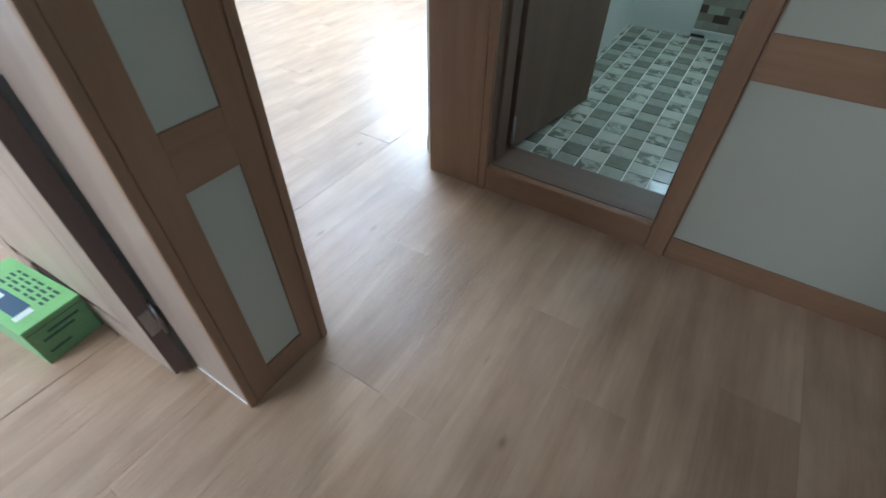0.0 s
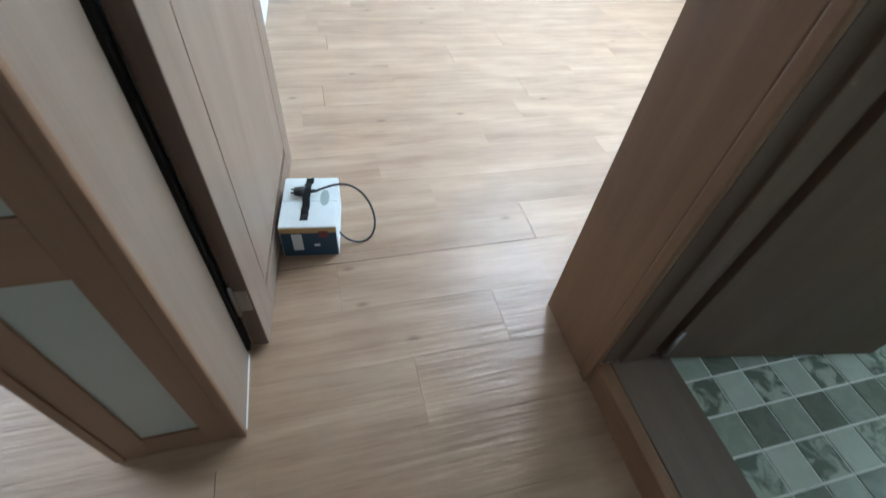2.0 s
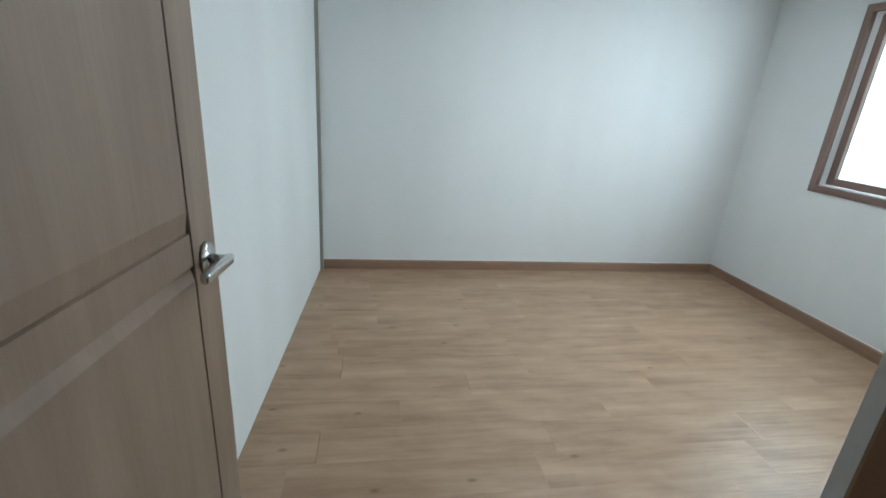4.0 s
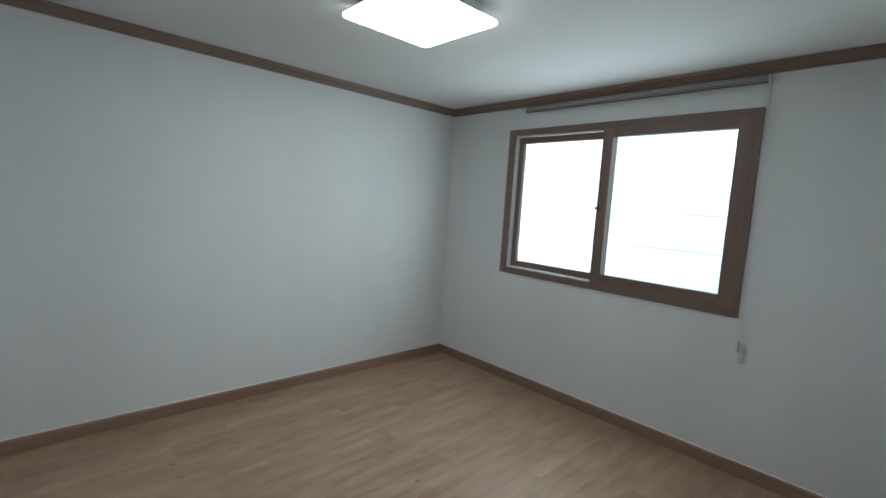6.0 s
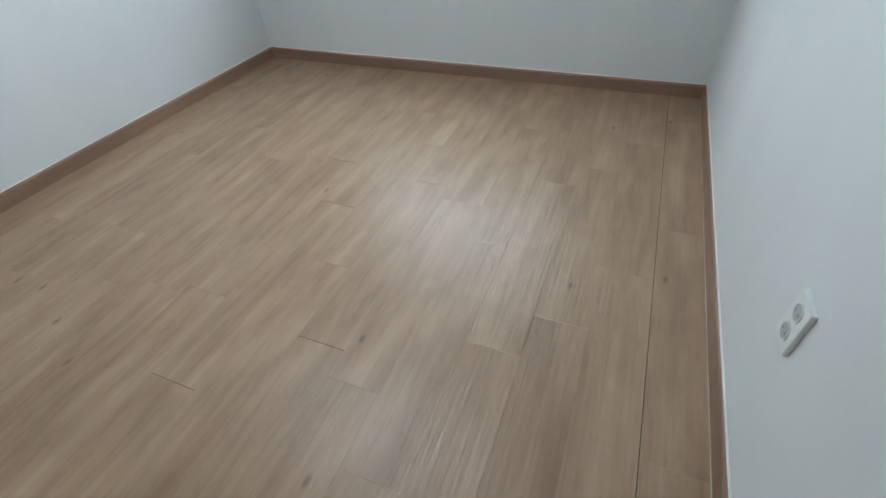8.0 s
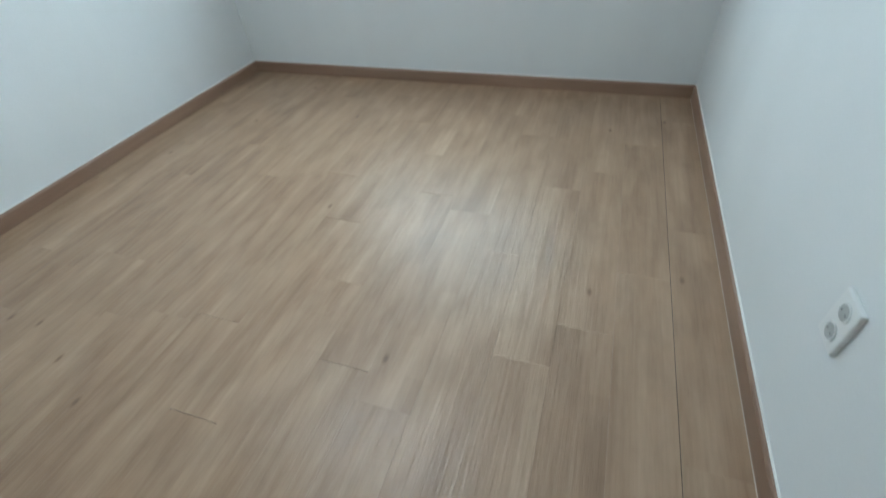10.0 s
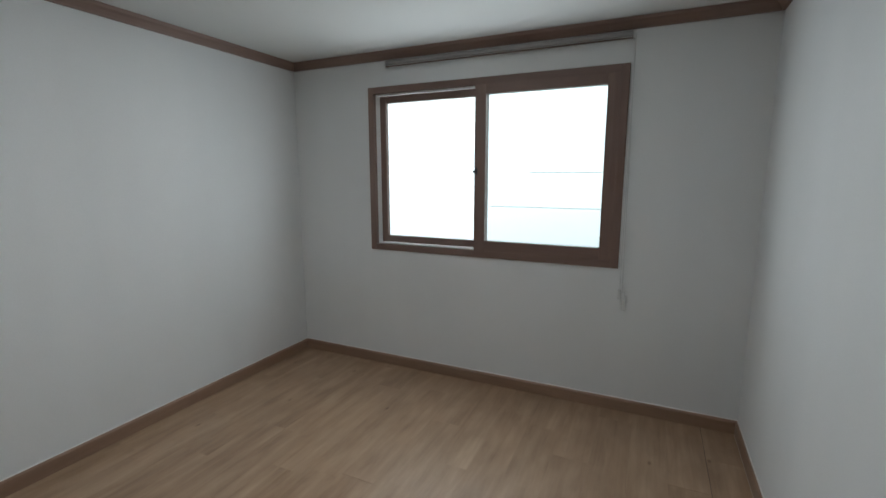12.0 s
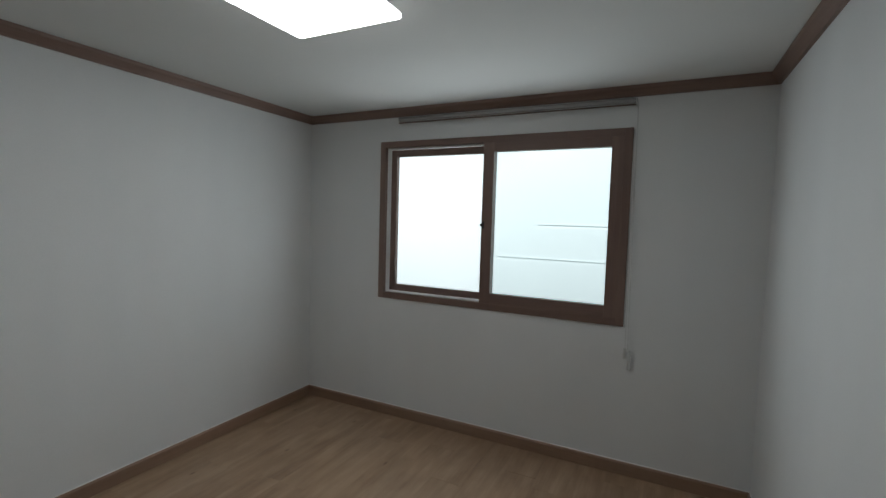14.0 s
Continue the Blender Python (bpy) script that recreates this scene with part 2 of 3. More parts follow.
PRINT_BLUE = speckled("blue_print", (0.04, 0.09, 0.16), 0.45, 0.2)
FILM_BLUE = speckled("blue_film", (0.01, 0.24, 0.34), 0.3, 0.1)
BATH_WALL = speckled("white_wall_tile", (0.72, 0.78, 0.76), 0.2, 0.03, 200, 0.02)
GROUT = speckled("grout", (0.82, 0.84, 0.81), 0.8, 0.08)


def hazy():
    """Emission standing in for daylight on a pale neighbouring wall, stronger upwards and towards +y."""
    m = glow("daylight_glow", (0.92, 0.98, 1.0), 3.0)
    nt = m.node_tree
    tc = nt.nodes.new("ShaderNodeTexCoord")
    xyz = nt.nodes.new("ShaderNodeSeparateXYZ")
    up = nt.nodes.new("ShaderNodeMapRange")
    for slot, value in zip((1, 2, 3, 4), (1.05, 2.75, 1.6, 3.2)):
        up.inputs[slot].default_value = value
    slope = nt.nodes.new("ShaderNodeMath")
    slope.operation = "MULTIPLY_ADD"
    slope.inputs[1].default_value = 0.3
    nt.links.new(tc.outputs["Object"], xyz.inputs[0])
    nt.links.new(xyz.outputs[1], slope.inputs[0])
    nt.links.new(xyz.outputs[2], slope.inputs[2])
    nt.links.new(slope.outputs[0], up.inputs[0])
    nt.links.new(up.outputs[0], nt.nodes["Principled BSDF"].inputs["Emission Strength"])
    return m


OUTSIDE = hazy()
# dimmer emission draws the joint lines against the glowing backdrop
SIDING = glow("siding_joint", (0.85, 0.97, 1.0), 0.7)
LAMP = glow("lamp_diffuser", (0.97, 0.98, 1.0), 23.0)
# glow of the unseen lamp added in the bathroom
BATH_FILL = glow("bath_fill_diffuser", (1.0, 0.95, 0.79), 8.0)


def tile_material(name, low, high, veins):
    """A printed ceramic tile: a base tone that varies from tile to tile, and marbled veins."""
    m, nt, b = material(name)
    info = nt.nodes.new("ShaderNodeObjectInfo")
    base = ramp(nt, info.outputs["Random"], [(0.0, low), (1.0, high)])
    vein = nd(nt, "ShaderNodeTexNoise", Scale=24.0, Detail=3.0, Distortion=0.6)
    nt.links.new(coords(nt, (1, 1, 1), True), vein.inputs["Vector"])
    marble = ramp(nt, vein.outputs["Fac"], [(0.42, (0.24, 0.27, 0.235)), (0.57, (1.05, 1.05, 1.02))])
    col = mixed(nt, base.outputs[0], marble.outputs[0], veins, "MULTIPLY")
    nt.links.new(col, b.inputs["Base Color"])
    b.inputs["Roughness"].default_value = 0.2
    bump(nt, b, vein.outputs["Fac"], 0.05, 0.001)
    return m


TILES = {"light": tile_material("tile_light", (0.5, 0.56, 0.5), (0.6, 0.65, 0.58), 0.08), "marble": tile_material("tile_marbled", (0.42, 0.46, 0.41), (0.5, 0.54, 0.48), 0.85),
         "mid": tile_material("tile_mid", (0.34, 0.38, 0.32), (0.43, 0.47, 0.41), 0.15), "deep": tile_material("tile_deep", (0.19, 0.21, 0.175), (0.25, 0.275, 0.23), 0.2)}


def accent_material():
    m, nt, b = material("accent_mosaic")
    info = nt.nodes.new("ShaderNodeObjectInfo")
    base = ramp(nt, info.outputs["Random"], [(0.0, (0.08, 0.055, 0.045)), (0.25, (0.1, 0.075, 0.06)), (0.3, (0.3, 0.3, 0.25)), (0.6, (0.4, 0.42, 0.36)), (0.65, (0.18, 0.14, 0.11)), (1.0, (0.5, 0.52, 0.46))])
    nt.links.new(base.outputs[0], b.inputs["Base Color"])
    b.inputs["Roughness"].default_value = 0.25
    return m


ACCENT = accent_material()


def glass_material(name, tint):
    """Satin pane: the daylight passes, with a soft gloss on the face."""
    m, nt, b = material(name)
    clear = nt.nodes.new("ShaderNodeBsdfTransparent")
    clear.inputs[0].default_value = (*tint, 1)
    gloss = nt.nodes.new("ShaderNodeBsdfGlossy")
    gloss.inputs["Roughness"].default_value = 0.15
    mix2 = nt.nodes.new("ShaderNodeMixShader")
    mix2.inputs[0].default_value = 0.01
    nt.links.new(clear.outputs[0], mix2.inputs[1])
    nt.links.new(gloss.outputs[0], mix2.inputs[2])
    nt.links.new(mix2.outputs[0], nt.nodes["Material Output"].inputs[0])
    return m


GLASS = glass_material("frosted_glass", (0.97, 1.0, 1.0))
GLASS_TINT = glass_material("frosted_glass_bluish", (0.89, 0.94, 0.94))

# ---- mesh helpers ----


def box(x0, x1, y0, y1, z0, z1, bevel=0.0, bm=None):
    """A block between two corners, its edges rounded by bevel, added to bm."""
    one = bmesh.new()
    bmesh.ops.create_cube(one, size=1.0, matrix=Matrix.Translation(((x0 + x1) / 2, (y0 + y1) / 2, (z0 + z1) / 2)) @ Matrix.Diagonal((x1 - x0, y1 - y0, z1 - z0, 1)))
    if bevel:
        bmesh.ops.bevel(one, geom=one.edges[:], offset=bevel, segments=2, affect="EDGES", profile=0.6)
    if bm is None:
        return one
    joined = bpy.data.meshes.new("tmp")
    one.to_mesh(joined)
    one.free()
    bm.from_mesh(joined)
    bpy.data.meshes.remove(joined)
    return bm


def tube(a, b, radius, segments=16, bm=None, radius2=None):
    """A rod from a to b."""
    one = bm if bm is not None else bmesh.new()
    a, b = Vector(a), Vector(b)
    turn = (b - a).to_track_quat("Z", "Y").to_matrix().to_4x4()
    bmesh.ops.create_cone(one, cap_ends=True, segments=segments, radius1=radius, radius2=radius if radius2 is None else radius2,
                          depth=(b - a).length, matrix=Matrix.Translation((a + b) / 2) @ turn)
    return one


def sweep(profile, along, start, end, place):
    """A moulding: profile of (out, up) points, drawn from start to end; place turns (out, along, up) into the world."""
    bm = bmesh.new()
    rings = [[bm.verts.new(place(o, s, u)) for o, u in profile] for s in (start, end)]
    n = len(profile)
    for i in range(n):
        bm.faces.new((rings[0][i], rings[0][(i + 1) % n], rings[1][(i + 1) % n], rings[1][i]))
    bm.faces.new(rings[0])
    bm.faces.new(rings[1][::-1])
    bmesh.ops.recalc_face_normals(bm, faces=bm.faces[:])
    return bm


def part(name, bm, mat, parent=None, label="", smooth=False):
    mesh = bpy.data.meshes.new(name)
    bm.to_mesh(mesh)
    bm.free()
    mesh.materials.append(mat)
    if smooth:
        for p in mesh.polygons:
            p.use_smooth = True
    ob = new(name, mesh)
    if parent is not None:
        ob.parent = parent
    if label:
        ob["label"] = label
    return ob


def setting(name, bm, mat, label, category):
    return tagged(part(name, bm, mat), label, category, "", "structure")


def thing(name, m, label, category, group="", kind=""):
    ob = new(name)
    ob.empty_display_size = 0.1
    ob.matrix_world = m
    return tagged(ob, label, category, group, kind)


# ---- plan ----
H = 2.30            # ceiling
XW = 3.515          # window wall
YF = 3.42           # far wall
YN = 0.30          # wall beside the bedroom door
XL = 0.075          # wall behind the bedroom door
JX = 0.853          # bedroom door's other jamb, and the panelled hall wall
STUB = -0.262       # end of the narrow panelled pier
SILL = 0.10         # bathroom threshold
BX = 1.03          # bathroom side of the hall wall
WY0, WY1, WZ0, WZ1 = 0.983, 2.732, 0.90, 2.069   # window
BY0, BY1 = -0.672, -0.03                              # bathroom opening

YD = 0.215          # depth of the door frames
BF = 2.90           # far bathroom wall

# ---- walls ----
setting("wall_far", box(-3.35, XW + 0.16, YF, YF + 0.15, 0, H + 0.1), WALL, "white embossed wallpaper wall opposite the door", "wall")
w = box(XW, XW + 0.16, YN - 0.2, WY0, 0, H + 0.1)
box(XW, XW + 0.16, WY1, YF, 0, H + 0.1, 0, w)
box(XW, XW + 0.16, WY0, WY1, 0, WZ0, 0, w)
box(XW, XW + 0.16, WY0, WY1, WZ1, H + 0.1, 0, w)
setting("wall_window", w, WALL, "white wallpapered wall around the window", "wall")
setting("wall_near", box(BX, XW, 0.004, YN, 0, H + 0.1), WALL, "white wallpapered wall with a power socket", "wall")
w = box(JX + 0.017, BX, BY1 + 0.016, YD, 0, H + 0.1)
box(JX + 0.113, BX, YD, YN, 0, H + 0.1, 0, w)
box(JX + 0.017, BX, BY0 - 0.016, BY1 + 0.016, 2.066, H + 0.1, 0, w)
box(JX + 0.017, BX, -3.6, BY0 - 0.016, 0, H + 0.1, 0, w)
setting("wall_hall", w, WALL, "hall wall that holds the bathroom doorway", "wall")
setting("wall_pier", box(STUB + 0.016, -0.016, 0.016, 0.18, 0, H + 0.1), WALL, "core of the narrow pier between two doorways", "wall")
setting("wall_partition", box(-0.2, -0.11, YD + 0.002, YF, 0, H + 0.1), WALL, "white wall between the two bedrooms", "wall")
lin = box(-0.1, -0.08, 0.25, YF - 0.03, 0, H - 0.002)
for v in lin.verts:
    v.co.x = (-0.109 if v.co.x < -0.09 else XL) - (0.0 if v.co.x < -0.09 else 0.0434 * (YF - v.co.y))
setting("wall_lining", lin, WALL, "plain white lining board without a baseboard", "wall")
setting("corner_grey_strip", box(XL - 0.03, XL + 0.022, YF - 0.03, YF, 0, H - 0.126, 0.003), speckled("corner_strip", (0.3, 0.29, 0.26), 0.6), "thin grey strip in the room corner", "trim")
w = box(-0.016, JX + 0.017, 0.016, YD, 2.066, H + 0.1)
box(-1.15, STUB + 0.016, 0.016, YN, 2.066, H + 0.1, 0, w)
box(-3.35, -1.15, 0.016, YN, 0, H + 0.1, 0, w)
setting("wall_hall_end", w, WALL, "white wall above and beside the doorways", "wall")
# unseen walls closing the side and living rooms, with added light openings
w = box(-3.35, -3.2, -3.75, 0.016, 0, H + 0.1)
box(-3.35, -3.2, YN, 1.0, 0, H + 0.1, 0, w)
box(-3.35, -3.2, 2.8, YF, 0, H + 0.1, 0, w)
box(-3.35, -3.2, 1.0, 2.8, 0, 0.85, 0, w)
box(-3.35, -3.2, 1.0, 2.8, 2.1, H + 0.1, 0, w)
setting("wall_side", w, WALL, "unseen white outer wall of the side room with a light opening", "wall")
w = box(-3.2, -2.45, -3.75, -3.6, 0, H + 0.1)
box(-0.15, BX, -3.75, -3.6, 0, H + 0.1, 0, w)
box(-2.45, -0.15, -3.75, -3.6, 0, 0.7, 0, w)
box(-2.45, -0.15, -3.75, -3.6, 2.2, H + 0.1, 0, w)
setting("wall_living", w, WALL, "unseen white wall closing the living room with a light opening", "wall")
w = box(BF, BF + 0.15, -1.75, 0.0, 0, 1.12)
box(BF, BF + 0.15, -1.75, 0.0, 1.6, H + 0.1, 0, w)
box(BF, BF + 0.15, -1.75, -0.95, 1.12, 1.6, 0, w)
box(BF, BF + 0.15, -0.45, 0.0, 1.12, 1.6, 0, w)
setting("wall_bathroom_far", w, BATH_WALL, "pale glossy bathroom wall with a small window", "wall")
setting("wall_bathroom_end", box(BX, BF, -1.75, -1.6, 0, H + 0.1), BATH_WALL, "pale glossy bathroom end wall", "wall")
setting("wall_bathroom_side", box(BX, BF, -0.006, 0.002, 0, H + 0.1), BATH_WALL, "pale glossy bathroom side wall", "wall")
setting("ceiling", box(-3.35, XW + 0.16, -3.75, YF + 0.15, H + 0.1, H + 0.2), CEIL, "white roof slab above the rooms", "ceiling")
setting("ceiling_bedroom", box(-0.1, XW, YD, YF, H, H + 0.098), CEIL, "white papered bedroom ceiling", "ceiling")
setting("ceiling_hall", box(-3.2, JX + 0.017, -3.6, 0.016, H, H + 0.098), CEIL, "white papered hall ceiling", "ceiling")
setting("ceiling_bathroom", box(BX, BF, -1.6, -0.006, H - 0.1, H + 0.098), BATH_WALL, "white bathroom ceiling", "ceiling")

# ---- cornice and baseboards ----
CORNICE = [(0, H - 0.056), (0.014, H - 0.056), (0.018, H - 0.046), (0.03, H - 0.03), (0.044, H - 0.018), (0.048, H - 0.008), (0.05, H - 0.001), (0, H - 0.001)]
setting("trim_cornice_far", sweep(CORNICE, 0, XL + 0.05, XW, lambda o, s, u: (s, YF - o, u)), CORNICE_X, "dark brown moulded ceiling cornice", "cornice")
setting("trim_cornice_window", sweep(CORNICE, 0, YN, YF, lambda o, s, u: (XW - o, s, u)), CORNICE_Y, "dark brown moulded ceiling cornice", "cornice")
setting("trim_cornice_near", sweep(CORNICE, 0, JX + 0.115, XW, lambda o, s, u: (s, YN + o, u)), CORNICE_X, "dark brown moulded ceiling cornice", "cornice")
TALL = [(0, H - 0.125), (0.012, H - 0.125), (0.016, H - 0.105), (0.03, H - 0.07), (0.044, H - 0.04), (0.05, H - 0.02), (0.052, H - 0.001), (0, H - 0.001)]
setting("trim_cornice_lining", sweep(TALL, 0, YN, YF, lambda o, s, u: (XL - 0.0434 * (YF - s) + o, s, u)), CORNICE_Y, "dark brown moulded ceiling cornice", "cornice")
BASE = [(0, 0.0), (0.013, 0.0), (0.013, 0.068), (0.009, 0.076), (0.004, 0.08), (0, 0.08)]
BEAD = [(0, 0.0795), (0.005, 0.0795), (0.003, 0.083), (0, 0.0835)]


def baseboard(name, start, end, place, mat):
    ob = setting(name, sweep(BASE, 0, start, end, place), mat, "brown wood-look baseboard with a white caulk line", "baseboard")
    part("caulk", sweep(BEAD, 0, start, end, place), CAULK, ob, "thin white caulk line")
    return ob


baseboard("baseboard_far", XL + 0.024, XW, lambda o, s, u: (s, YF - o, u), BASE_X)
baseboard("baseboard_window", YN, YF, lambda o, s, u: (XW - o, s, u), BASE_Y)
near = baseboard("baseboard_near", JX + 0.125, XW, lambda o, s, u: (s, YN + o, u), BASE_X)
SEAM = [(0.0132, 0.0002), (0.0155, 0.0002), (0.015, 0.001), (0.0132, 0.002)]
part("floor_seal", sweep(SEAM, 0, JX + 0.125, XW - 0.014, lambda o, s, u: (s, YN + o, u)), speckled("floor_seal", (0.5, 0.42, 0.34), 0.5), near, "thin pale seal along the floor")

# ---- window ----
win = thing("window_1", Matrix.Identity(4), "brown wood-grain sliding window with frosted panes", "window", "", "structure")


def ring(y0, y1, z0, z1, x0, x1, wide, bevel):
    """Four butted bars round an opening in a plane of constant x: two upright, two level."""
    up = box(x0, x1, y0, y0 + wide, z0, z1, bevel)
    box(x0, x1, y1 - wide, y1, z0, z1, bevel, up)
    level = box(x0, x1, y0 + wide, y1 - wide, z0, z0 + wide, bevel)
    box(x0, x1, y0 + wide, y1 - wide, z1 - wide, z1, bevel, level)
    return up, level


up, level = ring(WY0, WY1, WZ0, WZ1, XW - 0.012, XW + 0.14, 0.045, 0.0015)
fr = part("window_frame", up, SASH, win)
part("frame_rail", level, SASH_Y, fr)
# inner sash beside the wide jamb, outer sash in the back track
MID = 1.877
up, level = ring(WY0 + 0.04, MID + 0.03, WZ0 + 0.04, WZ1 - 0.03, XW - 0.0105, XW + 0.035, 0.075, 0.001)
s1 = part("sash", up, SASH, win)
part("sash_rail", level, SASH_Y, s1)
p = part("pane", box(XW + 0.002, XW + 0.008, WY0 + 0.1, MID - 0.035, WZ0 + 0.1, WZ1 - 0.1), GLASS_TINT, s1, "bluish frosted pane")
p.visible_shadow = False
up, level = ring(MID - 0.035, WY1 - 0.06, WZ0 + 0.055, WZ1 - 0.055, XW + 0.05, XW + 0.085, 0.05, 0.004)
s2 = part("sash", up, SASH, win)
part("sash_rail", level, SASH_Y, s2)
p = part("pane", box(XW + 0.064, XW + 0.07, MID + 0.005, WY1 - 0.1, WZ0 + 0.095, WZ1 - 0.095), GLASS, s2, "frosted pane")
p.visible_shadow = False
t = box(XW + 0.02, XW + 0.138, MID + 0.03, WY1 - 0.046, WZ0 + 0.0455, WZ0 + 0.0485, 0.0005)
box(XW + 0.02, XW + 0.138, MID + 0.03, WY1 - 0.046, WZ1 - 0.0485, WZ1 - 0.0455, 0.0005, t)
box(XW + 0.02, XW + 0.138, WY1 - 0.0485, WY1 - 0.0455, WZ0 + 0.049, WZ1 - 0.049, 0.0005, t)
part("track", t, TRACK, win, "pale sliding track")
k = box(XW - 0.018, XW - 0.0095, MID + 0.008, MID + 0.022, 1.452, 1.5, 0.003)
box(XW - 0.026, XW - 0.015, MID + 0.014, MID + 0.038, 1.466, 1.484, 0.004, k)
part("latch", k, BLACK, win, "small dark sash latch")

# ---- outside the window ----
bd = setting("backdrop", box(5.2, 5.3, -4.0, 8.0, -2.0, 5.0), OUTSIDE, "glowing backdrop standing in for the daylit neighbouring wall", "backdrop")
# joint lines stop short where glare would wash them out
for z, y in ((1.125, 2.36), (1.473, 1.95)):
    part("siding_joint", box(5.185, 5.198, -4.0, y, z, z + 0.012), SIDING, bd, "thin dimly glowing line for a siding joint")

# ---- small bathroom window, mirrored in the floor tiles ----
bw = thing("window_2", Matrix.Identity(4), "small white bathroom window with a frosted pane", "window", "", "structure")
up, level = ring(-0.95, -0.45, 1.12, 1.6, BF + 0.02, BF + 0.08, 0.035, 0.002)
bwf = part("window_frame", up, WHITE, bw)
part("frame_rail", level, WHITE, bwf)
p = part("pane", box(BF + 0.045, BF + 0.051, -0.914, -0.486, 1.156, 1.564), GLASS, bw, "frosted pane")
p.visible_shadow = False
# the same glow stands in for daylight behind the bathroom pane
setting("backdrop_2", box(BF + 0.4, BF + 0.45, -1.7, -0.1, 0.5, 2.2), OUTSIDE, "glowing backdrop standing in for daylight outside the bathroom window", "backdrop")

# ---- roller blind ----
blind = thing("roller_blind", pose(XW, 1.765, 2.212), "rolled-up pale roller blind above the window", "blind")
part("roll", tube((-0.026, 0.80, 0.006), (-0.026, -0.786, 0.006), 0.015, 20), BLIND, blind, "", True)
part("bottom_bar", box(-0.036, -0.026, -0.786, 0.80, -0.022, -0.015, 0.002), EDGE, blind, "thin dark bottom bar")
for y in (-0.79, 0.80):
    part("bracket", box(-0.043, 0.0, y - 0.003, y + 0.003, -0.022, 0.02, 0.001), CORD, blind)
chain = tube((-0.045, -0.80, 0.0), (-0.028, -0.815, -1.46), 0.0022, 6)
tube((-0.012, -0.80, 0.0), (-0.016, -0.80, -1.45), 0.0022, 6, chain)
part("chain", chain, CORD, blind, "thin white pull cord")
part("cord_weight", box(-0.034, -0.018, -0.832, -0.814, -1.56, -1.45, 0.005), CORD, blind, "white plastic cord end")
part("cord_clip", box(-0.02, 0.0, -0.806, -0.79, -1.5, -1.44, 0.004), CORD, blind, "white wall clip of the cord")

# ---- ceiling lamp ----
lamp = thing("ceiling_light", pose(1.85, 1.932, H), "square white LED ceiling light, switched on", "lamp")


def rounded_slab(half, z0, z1, radius, bevel):
    bm = box(-half, half, -half, half, z0, z1)
    tall = [e for e in bm.edges if abs(e.verts[0].co.z - e.verts[1].co.z) > 1e-4]
    bmesh.ops.bevel(bm, geom=tall, offset=radius, segments=6, affect="EDGES", profile=0.5)
    low = [e for e in bm.edges if e.verts[0].co.z < z0 + 1e-4 and e.verts[1].co.z < z0 + 1e-4]
    bmesh.ops.bevel(bm, geom=low, offset=bevel, segments=3, affect="EDGES", profile=0.5)
    return bm


part("housing", rounded_slab(0.205, -0.0555, -0.001, 0.03, 0.002), WHITE, lamp, "grey-white metal housing")
part("tray", rounded_slab(0.2445, -0.0585, -0.056, 0.018, 0.0005), WHITE, lamp, "grey-white metal tray")
part("diffuser", rounded_slab(0.245, -0.075, -0.059, 0.018, 0.006), LAMP, lamp, "glowing white diffuser")

# ---- power socket ----
sock = thing("power_socket", pose(1.366, YN, 0.47), "white upright double wall socket", "socket")
part("plate", box(-0.04, 0.04, 0, 0.012, -0.062, 0.062, 0.003), WHITE, sock)
for z in (-0.028, 0.028):
    rim = part("outlet", tube((0, 0.010, z), (0, 0.0145, z), 0.0215, 28), WHITE, sock, "round recessed outlet")
    part("well", tube((0, 0.0135, z), (0, 0.0152, z), 0.0175, 28), speckled("outlet_grey", (0.42, 0.44, 0.44), 0.4), rim)
    for dx in (-0.0095, 0.0095):
        part("pin_hole", tube((dx, 0.0148, z), (dx, 0.0158, z), 0.0027, 10), speckled("pin_grey", (0.2, 0.21, 0.21), 0.5), rim)

# ---- doors ----


def leaf(name, m, width, height, side, label, stile_mat, rail_mat, panels=True):
    """A door leaf hinged at its origin, along +x; its shown face lies in y = 0 and the slab reaches to y = 0.036 * side."""
    d = thing(name, m, label, "door", "", "structure")
    t0, t1 = sorted((0.0, 0.04 * side))
    if not panels:
        part("slab", box(0, width, t0, t1, 0, height, 0.003), stile_mat, d)
        return d
    part("stile", box(0, 0.115, t0, t1, 0, height, 0.002), stile_mat, d)
    part("stile", box(width - 0.1, width, t0, t1, 0, height, 0.002), stile_mat, d)
    part("core", box(0.1, width - 0.09, t0 + 0.011, t1 - 0.011, 0.01, height - 0.01), DARK, d, "near-black core for the shaded groove between panel and stile")
    a, b = 0.116, width - 0.101
    for z0, z1 in ((0, 0.09), (height - 0.13, height)):
        part("rail", box(a, b, t0 + 0.0005, t1 - 0.0005, z0, z1, 0.002), rail_mat, d)
    for z0, z1, s0, s1 in ((0.09, 0.985, 0.038, 0.03), (0.985, 1.058, 0.002, 0.002), (1.058, height - 0.13, 0.045, 0.034)):
        dip = 0.0085
        prof = [(t0 + dip, z0), (t0 + 0.001, z0 + s0), (t0 + 0.001, z1 - s1), (t0 + dip, z1), (t1 - dip, z1), (t1 - 0.001, z1 - s1), (t1 - 0.001, z0 + s0), (t1 - dip, z0)]
        part("panel", sweep(prof, 0, a + 0.0045, b - 0.004, lambda o, q, u: (q, o, u)), stile_mat, d)
    return d


